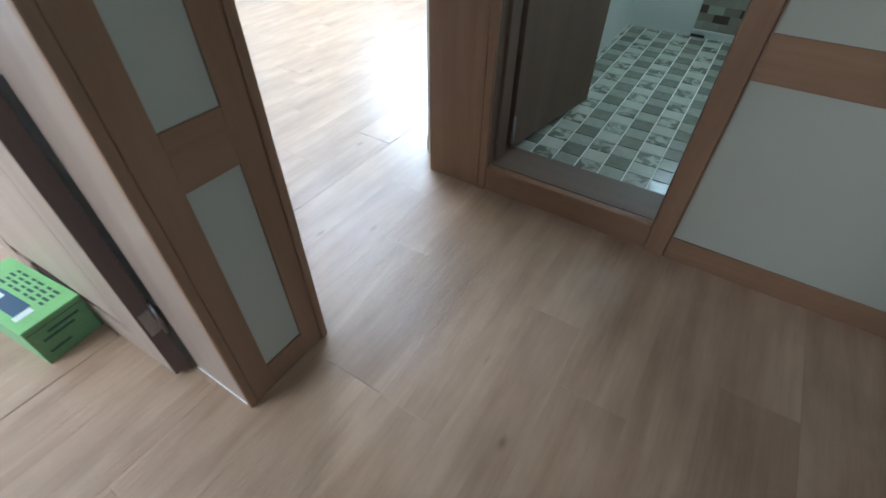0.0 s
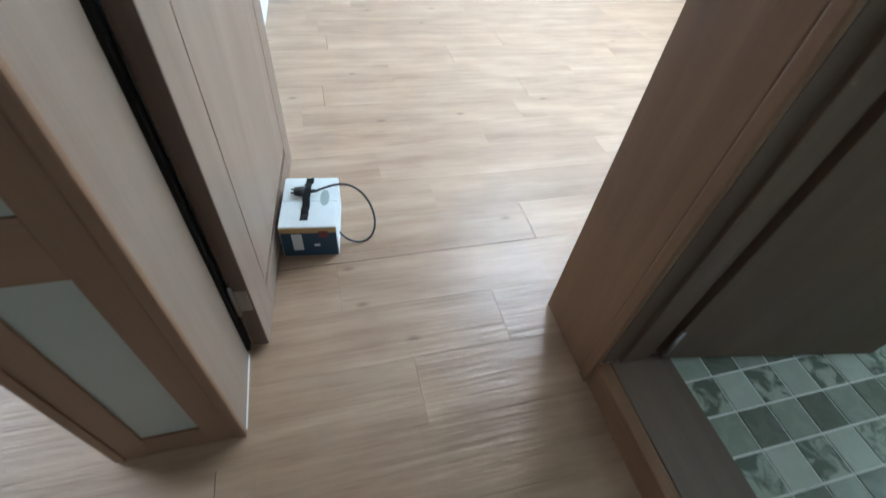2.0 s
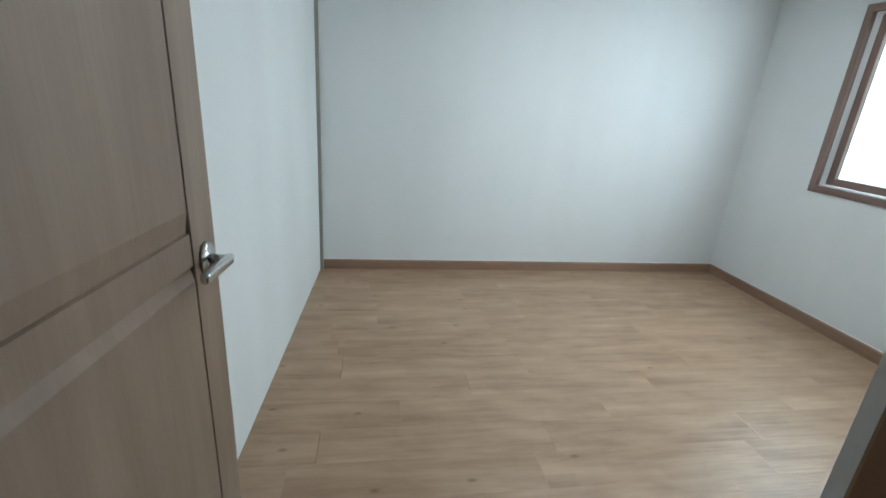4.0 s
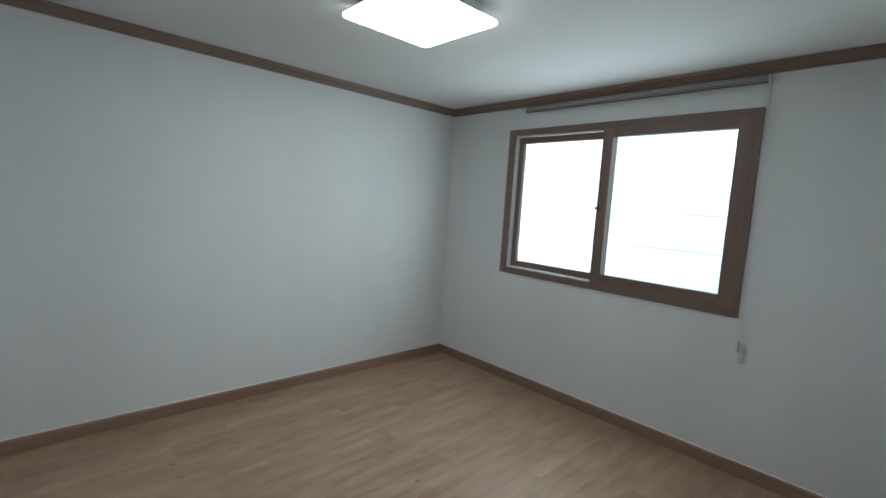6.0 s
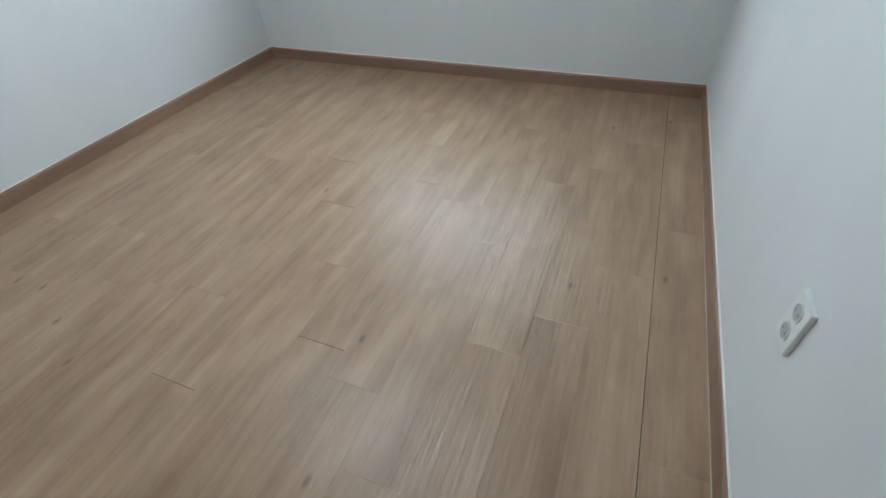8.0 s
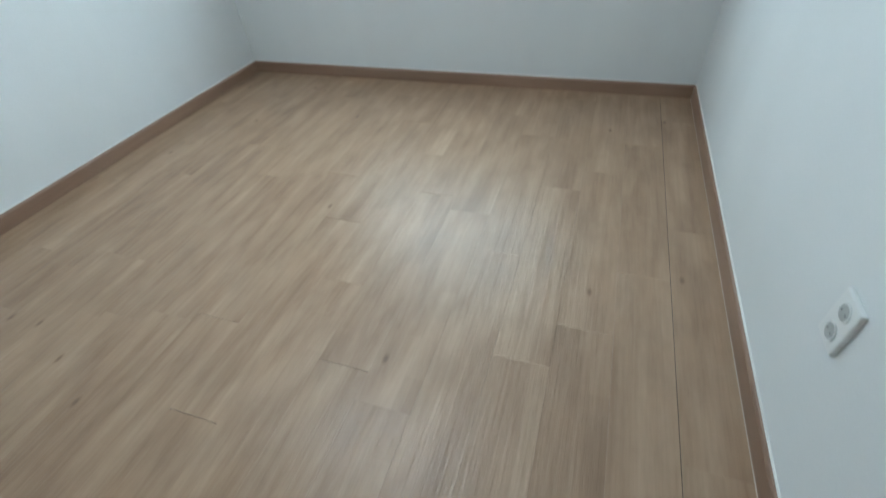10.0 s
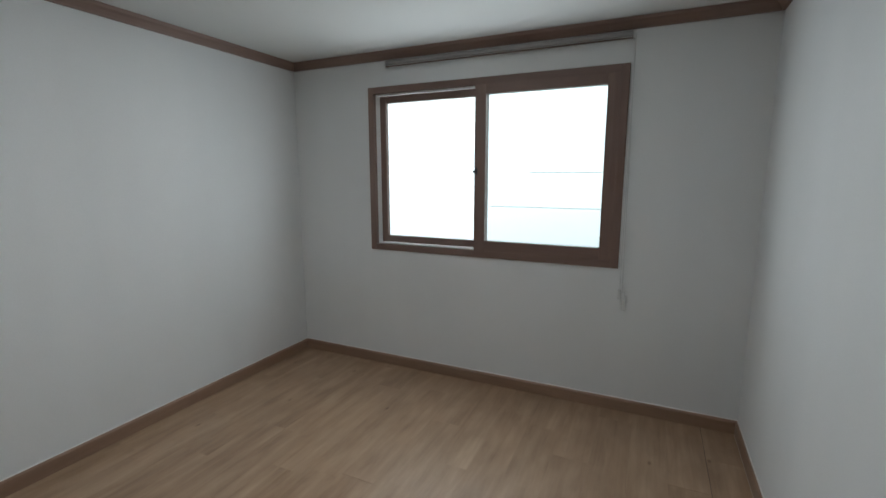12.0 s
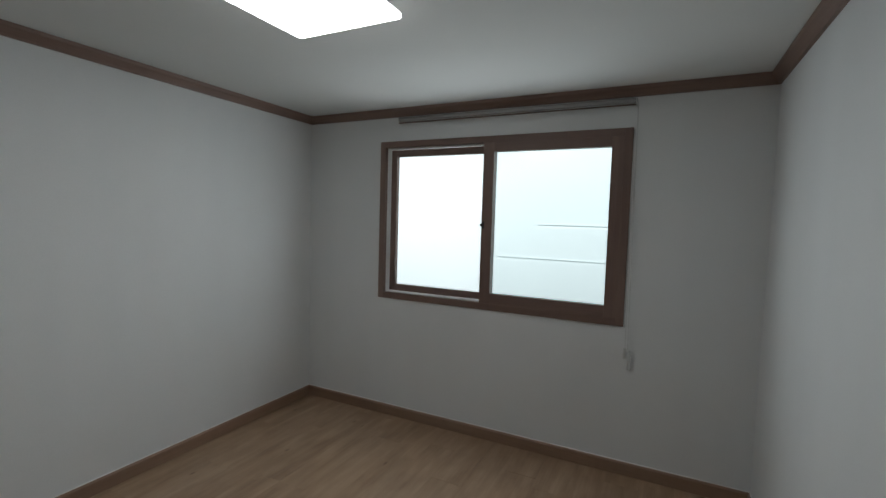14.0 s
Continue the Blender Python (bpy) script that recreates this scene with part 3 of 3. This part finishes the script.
def lever(parent, x, z, face, out, towards):
    """A lever handle on a leaf's face; out is the way off the face, towards the way that the lever points."""
    rose = bmesh.new()
    tube((x, face, z), (x, face + 0.009 * out, z), 0.029, 28, rose)
    h = part("handle", rose, CHROME, parent, "satin metal lever handle", True)
    for v in h.data.vertices:
        v.co.z = z + (v.co.z - z) * 1.35
    neck = tube((x, face + 0.008 * out, z), (x, face + 0.05 * out, z), 0.0105, 18)
    part("neck", neck, CHROME, h, "", True)
    arm = box(min(x - 0.012 * towards, x + 0.115 * towards), max(x - 0.012 * towards, x + 0.115 * towards),
              min(face + 0.04 * out, face + 0.058 * out), max(face + 0.04 * out, face + 0.058 * out), z - 0.011, z + 0.011, 0.006)
    part("lever", arm, CHROME, h, "", True)
    part("key_button", tube((x, face + 0.008 * out, z - 0.022), (x, face + 0.012 * out, z - 0.022), 0.004, 12), CHROME, h, "", True)


def hinge(parent, x, y, zs):
    for z in zs:
        bm = tube((x, y, z - 0.05), (x, y, z + 0.05), 0.0065, 12)
        tube((x, y, z - 0.056), (x, y, z - 0.05), 0.0045, 10, bm)
        tube((x, y, z + 0.05), (x, y, z + 0.056), 0.0045, 10, bm)
        k = part("hinge", bm, HINGE, parent, "steel butt hinge", True)
        plate = box(x + 0.001, x + 0.0045, min(y, y * 0.15), max(y, y * 0.15), z - 0.038, z + 0.038, 0.0008)
        part("hinge_plate", plate, HINGE, k)
        for dz in (-0.026, 0.0, 0.026):
            part("screw", tube((x + 0.0002, y * 0.55, z + dz), (x + 0.0012, y * 0.55, z + dz), 0.0035, 10), HINGE, k)


door = leaf("door_1", pose(0.052, 0.232, 0.008, 0, 0, 84.4), 0.8, 2.03, 1, "open beige wood-look bedroom door with raised panels", DOOR, DOOR_RAIL)
lever(door, 0.748, 0.985, 0.0, -1, -1)
lever(door, 0.748, 0.985, 0.036, 1, -1)
part("hinge_edge", box(-0.002, -0.0005, 0.001, 0.039, 0.001, 2.029), EDGE, door, "hinge edge, darker than the leaf")
hinge(door, -0.006, 0.038, (0.2, 1.0, 1.8))
door2 = leaf("door_2", pose(-0.310, 0.232, 0.008, 0, 0, 92), 0.8, 2.03, -1, "open beige wood-look side-room door with raised panels", DOOR, DOOR_RAIL)
lever(door2, 0.748, 0.985, 0.0, 1, -1)
part("hinge_edge", box(-0.002, -0.0005, -0.039, -0.001, 0.001, 2.029), EDGE, door2, "hinge edge, darker than the leaf")
hinge(door2, -0.006, -0.038, (0.2, 1.0, 1.8))
door3 = leaf("door_3", pose(1.012, -0.064, SILL + 0.014, 0, 0, -10), 0.61, 1.92, 1, "open brown bathroom door swung inwards", BATH_DOOR, BATH_DOOR, False)
lever(door3, 0.555, 0.9, 0.0, -1, -1)
hinge(door3, -0.005, -0.007, (0.085, 0.95, 1.78))

# ---- door frames ----
fr = setting("door_frame_1", box(-0.016, 0.0, 0.014, 0.212, 0, 2.05, 0.002), JAMB, "beige and brown wood-look bedroom door frame", "door frame")
part("corner_bead", box(-0.018, 0.004, -0.004, 0.013, 0, 2.05, 0.005), FRAME, fr, "dark brown rounded corner bead")
# near-black blocks stand in for the shade in the hinge gap
part("rebate_shade", box(-0.016, -0.008, 0.212, YD + 0.008, 0, 2.05, 0.001), DARK, fr, "near-black block for the shaded gap behind the hinge")
part("backing_shade", box(-0.055, 0.004, YD + 0.0085, YD + 0.034, 0, 2.05, 0.001), DARK, fr, "near-black block for the shaded gap behind the hinged edge")
part("jamb", box(JX, JX + 0.016, BY1 + 0.02, YD, 0, 2.05, 0.004), FRAME, fr, "brown latch-side jamb")
part("head", box(0.006, JX - 0.001, 0.0, YD, 2.05, 2.066, 0.002), FRAME_X, fr)
part("caulk", box(-0.001, 0.003, 0.014, 0.212, 0.0, 0.0025, 0.0006), CAULK, fr)
sp = part("strike_plate", box(JX - 0.0015, JX + 0.001, 0.174, 0.2155, 0.945, 0.995, 0.0006), FILM_BLUE, fr, "strike plate under blue protective film")
part("film_fold", box(JX - 0.003, JX + 0.003, 0.2153, 0.2185, 0.95, 0.992, 0.001), FILM_BLUE, sp)
# near-black slab on the plate for the shade inside the latch hole
part("latch_hole", box(JX - 0.0025, JX - 0.0012, 0.178, 0.1985, 0.95, 0.984), DARK, sp)

fr = setting("door_frame_2", box(STUB, STUB + 0.016, 0.014, 0.212, 0, 2.05, 0.002), JAMB, "beige and brown wood-look side-room door frame", "door frame")
part("corner_bead", box(STUB - 0.004, STUB + 0.018, -0.004, 0.013, 0, 2.05, 0.005), FRAME, fr, "dark brown rounded corner bead")
# near-black block stands in for the shade in this hinge gap
part("rebate_shade", box(STUB + 0.008, STUB + 0.016, 0.212, YD + 0.008, 0, 2.05, 0.001), DARK, fr, "near-black block for the shaded gap behind the hinge")
part("jamb", box(-1.165, -1.149, 0.0, YD, 0, 2.05, 0.004), FRAME, fr)
part("head", box(-1.148, STUB - 0.007, 0.0, YD, 2.05, 2.066, 0.002), FRAME_X, fr)
part("caulk", box(STUB - 0.003, STUB + 0.001, 0.014, 0.212, 0.0, 0.0025, 0.0006), CAULK, fr)

fr = setting("door_frame_3", box(JX + 0.012, BX + 0.004, BY1 - 0.012, BY1 + 0.014, SILL, 2.05, 0.003), BATH_DOOR, "dark brown bathroom door frame with a raised sill", "door frame")
part("stop", box(JX + 0.06, BX - 0.04, BY1 - 0.024, BY1 - 0.011, SILL, 2.05, 0.003), BATH_DOOR, fr)
part("edge_bead", box(JX - 0.004, JX + 0.012, BY1 - 0.012, BY1 + 0.019, 0, 2.05, 0.005), FRAME, fr)
part("jamb", box(JX + 0.012, BX + 0.004, BY0 - 0.014, BY0 + 0.012, SILL, 2.05, 0.003), BATH_DOOR, fr)
part("casing", box(JX - 0.006, JX + 0.014, BY0 - 0.055, BY0 + 0.008, 0, 2.11, 0.004), FRAME, fr)
part("head", box(JX + 0.012, BX + 0.004, BY0 + 0.012, BY1 - 0.012, 2.04, 2.066, 0.003), BATH_DOOR, fr)
sill = part("sill", box(JX + 0.004, BX + 0.021, BY0 + 0.008, BY1 - 0.012, 0, SILL, 0.004), FRAME_Y, fr, "raised brown wood-look sill")
part("nosing", box(JX - 0.002, JX + 0.03, BY0 + 0.008, BY1 - 0.012, SILL - 0.022, SILL + 0.005, 0.005), FRAME_Y, sill)
part("sill_top", box(JX + 0.034, BX + 0.02, BY0 + 0.012, BY1 - 0.013, SILL, SILL + 0.004, 0.0015), SILL_FILM, sill, "worn grey-brown sill top")


# ---- panelled cladding with white infills ----
def cladding(name, length, rows, place, label, stiles, posts_mat, rails_mat):
    """Posts, rails and recessed white infill panels in a plane; place turns (along, out, up) boxes into the world."""
    ob = thing(name, Matrix.Identity(4), label, "panelling", "", "structure")
    for s0, s1 in stiles:
        part("post", place(s0, s1, 0.0, 0.016, 0.0, 2.1, 0.0015), posts_mat, ob)
    for (s0, s1), (n0, n1) in zip(stiles, stiles[1:]):
        last = 0.0
        for z0, z1 in rows + [(2.1, 2.1)]:
            part("rail", place(s1, n0, 0.0, 0.0158, last, z0, 0.0012), rails_mat, ob)
            if z1 > z0:
                part("panel", place(s1 - 0.002, n0 + 0.002, 0.004, 0.010, z0 - 0.002, z1 + 0.002, 0.0), PANEL, ob, "white satin infill panel")
            last = z1
    return ob


ROWS = [(0.085, 0.605), (0.715, 1.25), (1.36, 1.95)]
cladding("wall_pier_cladding", 0.28, ROWS, lambda a0, a1, o0, o1, z0, z1, bv: box(a0, a1, 0.016 - o1, 0.016 - o0, z0, z1, bv),
         "brown wood-framed cladding with white panels on the pier", [(STUB + 0.019, -0.186), (-0.074, -0.019)], FRAME, FRAME_X)
cladding("wall_hall_cladding", 2.8, ROWS, lambda a0, a1, o0, o1, z0, z1, bv: box(JX + 0.017 - o1, JX + 0.017 - o0, a0, a1, z0, z1, bv),
         "brown wood-framed hall cladding with white panels", [(-3.6, -3.5), (-2.2, -2.08), (BY0 - 0.061, BY0 - 0.056)], FRAME, FRAME_Y)

# ---- carton with a cord, against the bedroom door ----
carton = thing("carton", pose(0.192, 0.641, 0.0, 0, 0, -7), "white appliance carton with a blue and orange front, holding the door", "box")
part("body", box(-0.084, 0.084, -0.113, 0.113, 0.0, 0.126, 0.004), CARD_WHITE, carton)
front = part("front_print", box(-0.081, 0.081, -0.1145, -0.1125, 0.003, 0.102, 0.0005), CARD_BLUE, carton, "dark blue printed front")
part("orange_band", box(-0.082, 0.082, -0.1147, -0.1127, 0.1025, 0.122, 0.0005), CARD_ORANGE, carton, "orange printed band")
part("sticker", box(-0.05, -0.02, -0.1158, -0.1143, 0.03, 0.098, 0.0005), CARD_WHITE, front, "white paper sticker")
part("red_mark", box(0.03, 0.058, -0.1158, -0.1146, 0.083, 0.11, 0.0005), CARD_RED, front)
part("small_mark", box(0.012, 0.03, -0.1156, -0.1144, 0.045, 0.055, 0.0003), CARD_WHITE, front)
part("side_print", box(-0.0855, -0.0835, -0.108, 0.108, 0.004, 0.11, 0.0005), CARD_BLUE, carton)
part("lid_seam", box(-0.083, 0.083, -0.0012, 0.0012, 0.1255, 0.1264), speckled("card_fold", (0.5, 0.53, 0.53), 0.7), carton)
tape = bmesh.new()
rng = random.Random(5)
rows = []
for i in range(17):
    f = i / 16
    y = -0.088 + 0.196 * f
    lift = 0.1268 + 0.022 * max(0.0, 1 - abs((y - 0.03) / 0.052)) ** 0.6
    x = -0.012 + 0.008 * f
    rows.append([tape.verts.new((x + sx * 0.0115 + rng.uniform(-0.0012, 0.0012), y + rng.uniform(-0.002, 0.002), lift + (0.0 if abs(sx) > 0.5 else 0.0014) + rng.uniform(0, 0.0012))) for sx in (-1, -0.33, 0.33, 1)])
for ra, rb in zip(rows, rows[1:]):
    for k in range(3):
        tape.faces.new((ra[k], ra[k + 1], rb[k + 1], rb[k]))
bmesh.ops.solidify(tape, geom=tape.faces[:], thickness=0.0008)
part("tape", tape, TAPE, carton, "crumpled strip of black tape over a plug")
plug = tube((-0.014, 0.03, 0.14), (-0.046, 0.034, 0.138), 0.0165, 18, None, 0.013)
tube((-0.046, 0.027, 0.138), (-0.057, 0.026, 0.138), 0.0025, 8, plug)
tube((-0.046, 0.042, 0.138), (-0.057, 0.042, 0.138), 0.0025, 8, plug)
tube((-0.004, 0.03, 0.14), (0.026, 0.032, 0.141), 0.0075, 12, plug, 0.004)
part("plug", plug, BLACK, carton, "black mains plug", True)
oval = tube((0.045, 0.015, 0.1255), (0.045, 0.015, 0.1266), 0.014, 28)
for v in oval.verts:
    v.co.y = 0.015 + (v.co.y - 0.015) * 2.6
part("grip_print", oval, speckled("grey_print", (0.36, 0.42, 0.42), 0.6), carton, "printed grey oval")


def cable(name, points, radius, mat, parent, label=""):
    cu = bpy.data.curves.new(name, "CURVE")
    cu.dimensions, cu.bevel_depth, cu.bevel_resolution, cu.resolution_u = "3D", radius, 3, 10
    sp = cu.splines.new("NURBS")
    sp.points.add(len(points) - 1)
    for p, c in zip(sp.points, points):
        p.co = (*c, 1)
    sp.use_endpoint_u, sp.order_u = True, 4
    tmp = bpy.data.objects.new("tmp", cu)
    scene.collection.objects.link(tmp)
    mesh = bpy.data.meshes.new_from_object(tmp.evaluated_get(bpy.context.evaluated_depsgraph_get()))
    bpy.data.objects.remove(tmp)
    bm = bmesh.new()
    bm.from_mesh(mesh)
    bpy.data.meshes.remove(mesh)
    return part(name, bm, mat, parent, label, True)


cable("cord", [(0.02, 0.0315, 0.141), (0.06, 0.045, 0.15), (0.115, 0.075, 0.145), (0.18, 0.06, 0.085), (0.205, 0.0, 0.03), (0.185, -0.055, 0.006), (0.14, -0.075, 0.005), (0.1, -0.055, 0.012), (0.082, -0.04, 0.03)],
      0.0034, BLACK, carton, "black rubber power cord")

# ---- green carton in the side room ----
green = thing("green_carton", pose(-0.412, 0.705, 0.0, 0, 0, 6), "bright green printed carton standing beside the open door", "box")
part("body", box(-0.074, 0.074, -0.155, 0.155, 0.0, 0.13, 0.003), CARD_GREEN_SHADED, green)
lid = part("lid", box(-0.0745, 0.0745, -0.1555, 0.1555, 0.126, 0.132, 0.0015), CARD_GREEN, green, "green printed lid in the lit tone")
part("picture", box(-0.05, -0.006, -0.085, 0.05, 0.1315, 0.1326), PRINT_BLUE, lid, "dark printed picture")
part("picture_light", box(-0.045, -0.016, 0.012, 0.07, 0.1322, 0.133), CARD_WHITE, lid)
part("picture_band", box(-0.056, -0.012, -0.108, -0.088, 0.1315, 0.1325), CARD_WHITE, lid)
for i in range(4):
    for j in range(6):
        part("text_bar", box(0.006 + 0.014 * i, 0.013 + 0.014 * i, -0.11 + 0.034 * j, -0.11 + 0.034 * j + 0.018 + 0.008 * ((i * 5 + j * 3) % 2), 0.1315, 0.1324), PRINT_DARK, lid)
for z0, x0, x1 in ((0.088, -0.03, 0.05), (0.07, -0.05, 0.03), (0.03, -0.055, 0.0)):
    part("front_text", box(x0, x1, -0.1563, -0.1552, z0, z0 + 0.007), PRINT_DARK, green)
part("flap_line", box(-0.07, 0.07, -0.1561, -0.1552, 0.112, 0.114), PRINT_DARK, green)

# ---- bathroom lamp, unseen, added to brighten the room ----
bl = thing("bathroom_fill_light", pose(2.0, -0.75, H - 0.1), "unseen round white ceiling light added to brighten the bathroom", "lamp")
part("base", tube((0, 0, -0.02), (0, 0, 0.0), 0.15, 32), WHITE, bl)
part("diffuser", tube((0, 0, -0.07), (0, 0, -0.021), 0.12, 32, None, 0.14), BATH_FILL, bl, "glowing diffuser")

# ---- bathroom floor and accent mosaic ----
TZ = SILL - 0.008
bf = setting("floor_bathroom", box(BX, BF, -1.6, -0.006, 0.0, TZ - 0.003), GROUT, "pale grouted mosaic bathroom floor", "floor")
PX, PY = 0.0894, 0.0922
kinds = {}
for i in range(-1, 21):
    for j in range(-15, 4):
        x0, y0 = max(1.053 + i * PX, BX), -0.2215 + j * PY
        x1, y1 = min(1.053 + (i + 1) * PX, BF), min(y0 + PY, -0.007)
        if y1 - y0 < 0.01 or x1 - x0 < 0.01 or y0 < -1.6:
            continue
        kind = ("mid", "deep")[i % 2] if j % 2 else ("marble", "light")[i % 2]
        key = (kind, round(x1 - x0, 3), round(y1 - y0, 3))
        if key not in kinds:
            ob = part("tile", box(0.003, x1 - x0 - 0.003, 0.003, y1 - y0 - 0.003, -0.006, 0.0, 0.0012), TILES[kind], bf)
            kinds[key] = ob.data
        else:
            ob = new("tile", kinds[key])
            ob.parent = bf
        ob.location = (x0, y0, TZ + random.uniform(-0.0004, 0.0004))
acc = setting("wall_accent", box(BF - 0.006, BF, -0.84, -0.40, TZ + 0.045, 1.1), speckled("accent_grout", (0.36, 0.37, 0.34), 0.7), "vertical strip of brown mosaic on the bathroom wall", "wall")
mosaic = {}
for r in range(22):
    y = -0.84
    for wide in ((0.088,) * 5 if r % 2 else (0.044, 0.088, 0.088, 0.088, 0.088, 0.044)):
        if wide not in mosaic:
            b1 = part("mosaic_tile", box(-0.004, 0.002, 0.0005, wide - 0.0005, 0.0005, 0.0445, 0.0008), ACCENT, acc)
            mosaic[wide] = b1.data
        else:
            b1 = new("mosaic_tile", mosaic[wide])
            b1.parent = acc
        b1.location = (BF - 0.006, y, TZ + 0.049 + r * 0.045)
        y += wide
part("ledge", box(BF - 0.012, BF, -0.84, -0.40, TZ + 0.038, TZ + 0.046, 0.001), GROUT, acc, "pale ledge below the mosaic")
drain = thing("drain_cover", pose(BF - 0.012, -0.438, TZ), "small dark drain slot at the foot of the wall", "drain")
part("slot", box(-0.006, 0.012, -0.042, 0.042, -0.001, 0.016, 0.003), DARK, drain)
part("rim", box(-0.009, -0.0062, -0.045, 0.045, -0.001, 0.004, 0.0008), HINGE, drain)

# ---- plank floor ----
slab = setting("floor", box(-3.35, XW + 0.16, -3.75, YF + 0.15, -0.1, -0.003), DARK, "light brown wood-look vinyl plank floor", "floor")
PW, PL = 0.182, 0.976
JOINTS = {-1: 2.2, 0: 1.902, 1: 1.6, 2: 0.45, 3: 1.905, 4: 0.18, 5: 1.256, 6: 0.62, 7: 0.971, 8: 1.312, 9: 0.3, -4: -0.06, -3: 0.42, -2: 0.7}
Y0 = 0.483
OPEN_ROWS = (-4, 0, 5, 7, 8)   # rows whose end joints have opened a little
plank_meshes = {}


def plank(x0, x1, y0, y1, gap):
    key = (round(x1 - x0, 3), round(y1 - y0, 3), gap)
    if key not in plank_meshes:
        bm = box(gap, key[0] - gap, 0.00015, key[1] - 0.00015, -0.003, 0.0, 0.0003)
        ob = part("plank", bm, FLOOR, slab)
        plank_meshes[key] = ob.data
    else:
        ob = new("plank", plank_meshes[key])
        ob.parent = slab
    ob.location = (x0, y0, random.uniform(-0.0001, 0.0001))


for r in range(-23, 17):
    y0 = Y0 + r * PW
    y1 = min(y0 + PW, YF)
    if y0 >= YF - 0.005 or y1 < -3.6:
        continue
    y0 = max(y0, -3.6)
    if r == -1:
        y1 -= 0.0016   # one long seam has opened
    shift = JOINTS.get(r, random.uniform(0, PL))
    end = XW if y0 > YN - 0.19 else JX + 0.012
    first = -3.2
    x = shift - PL * math.ceil((shift - first) / PL)
    while x < end:
        a, b = max(x, first), min(x + PL, end)
        if b - a > 0.01:
            plank(a, b, y0, y1, 0.0009 if r in OPEN_ROWS else 0.00015)
        x += PL
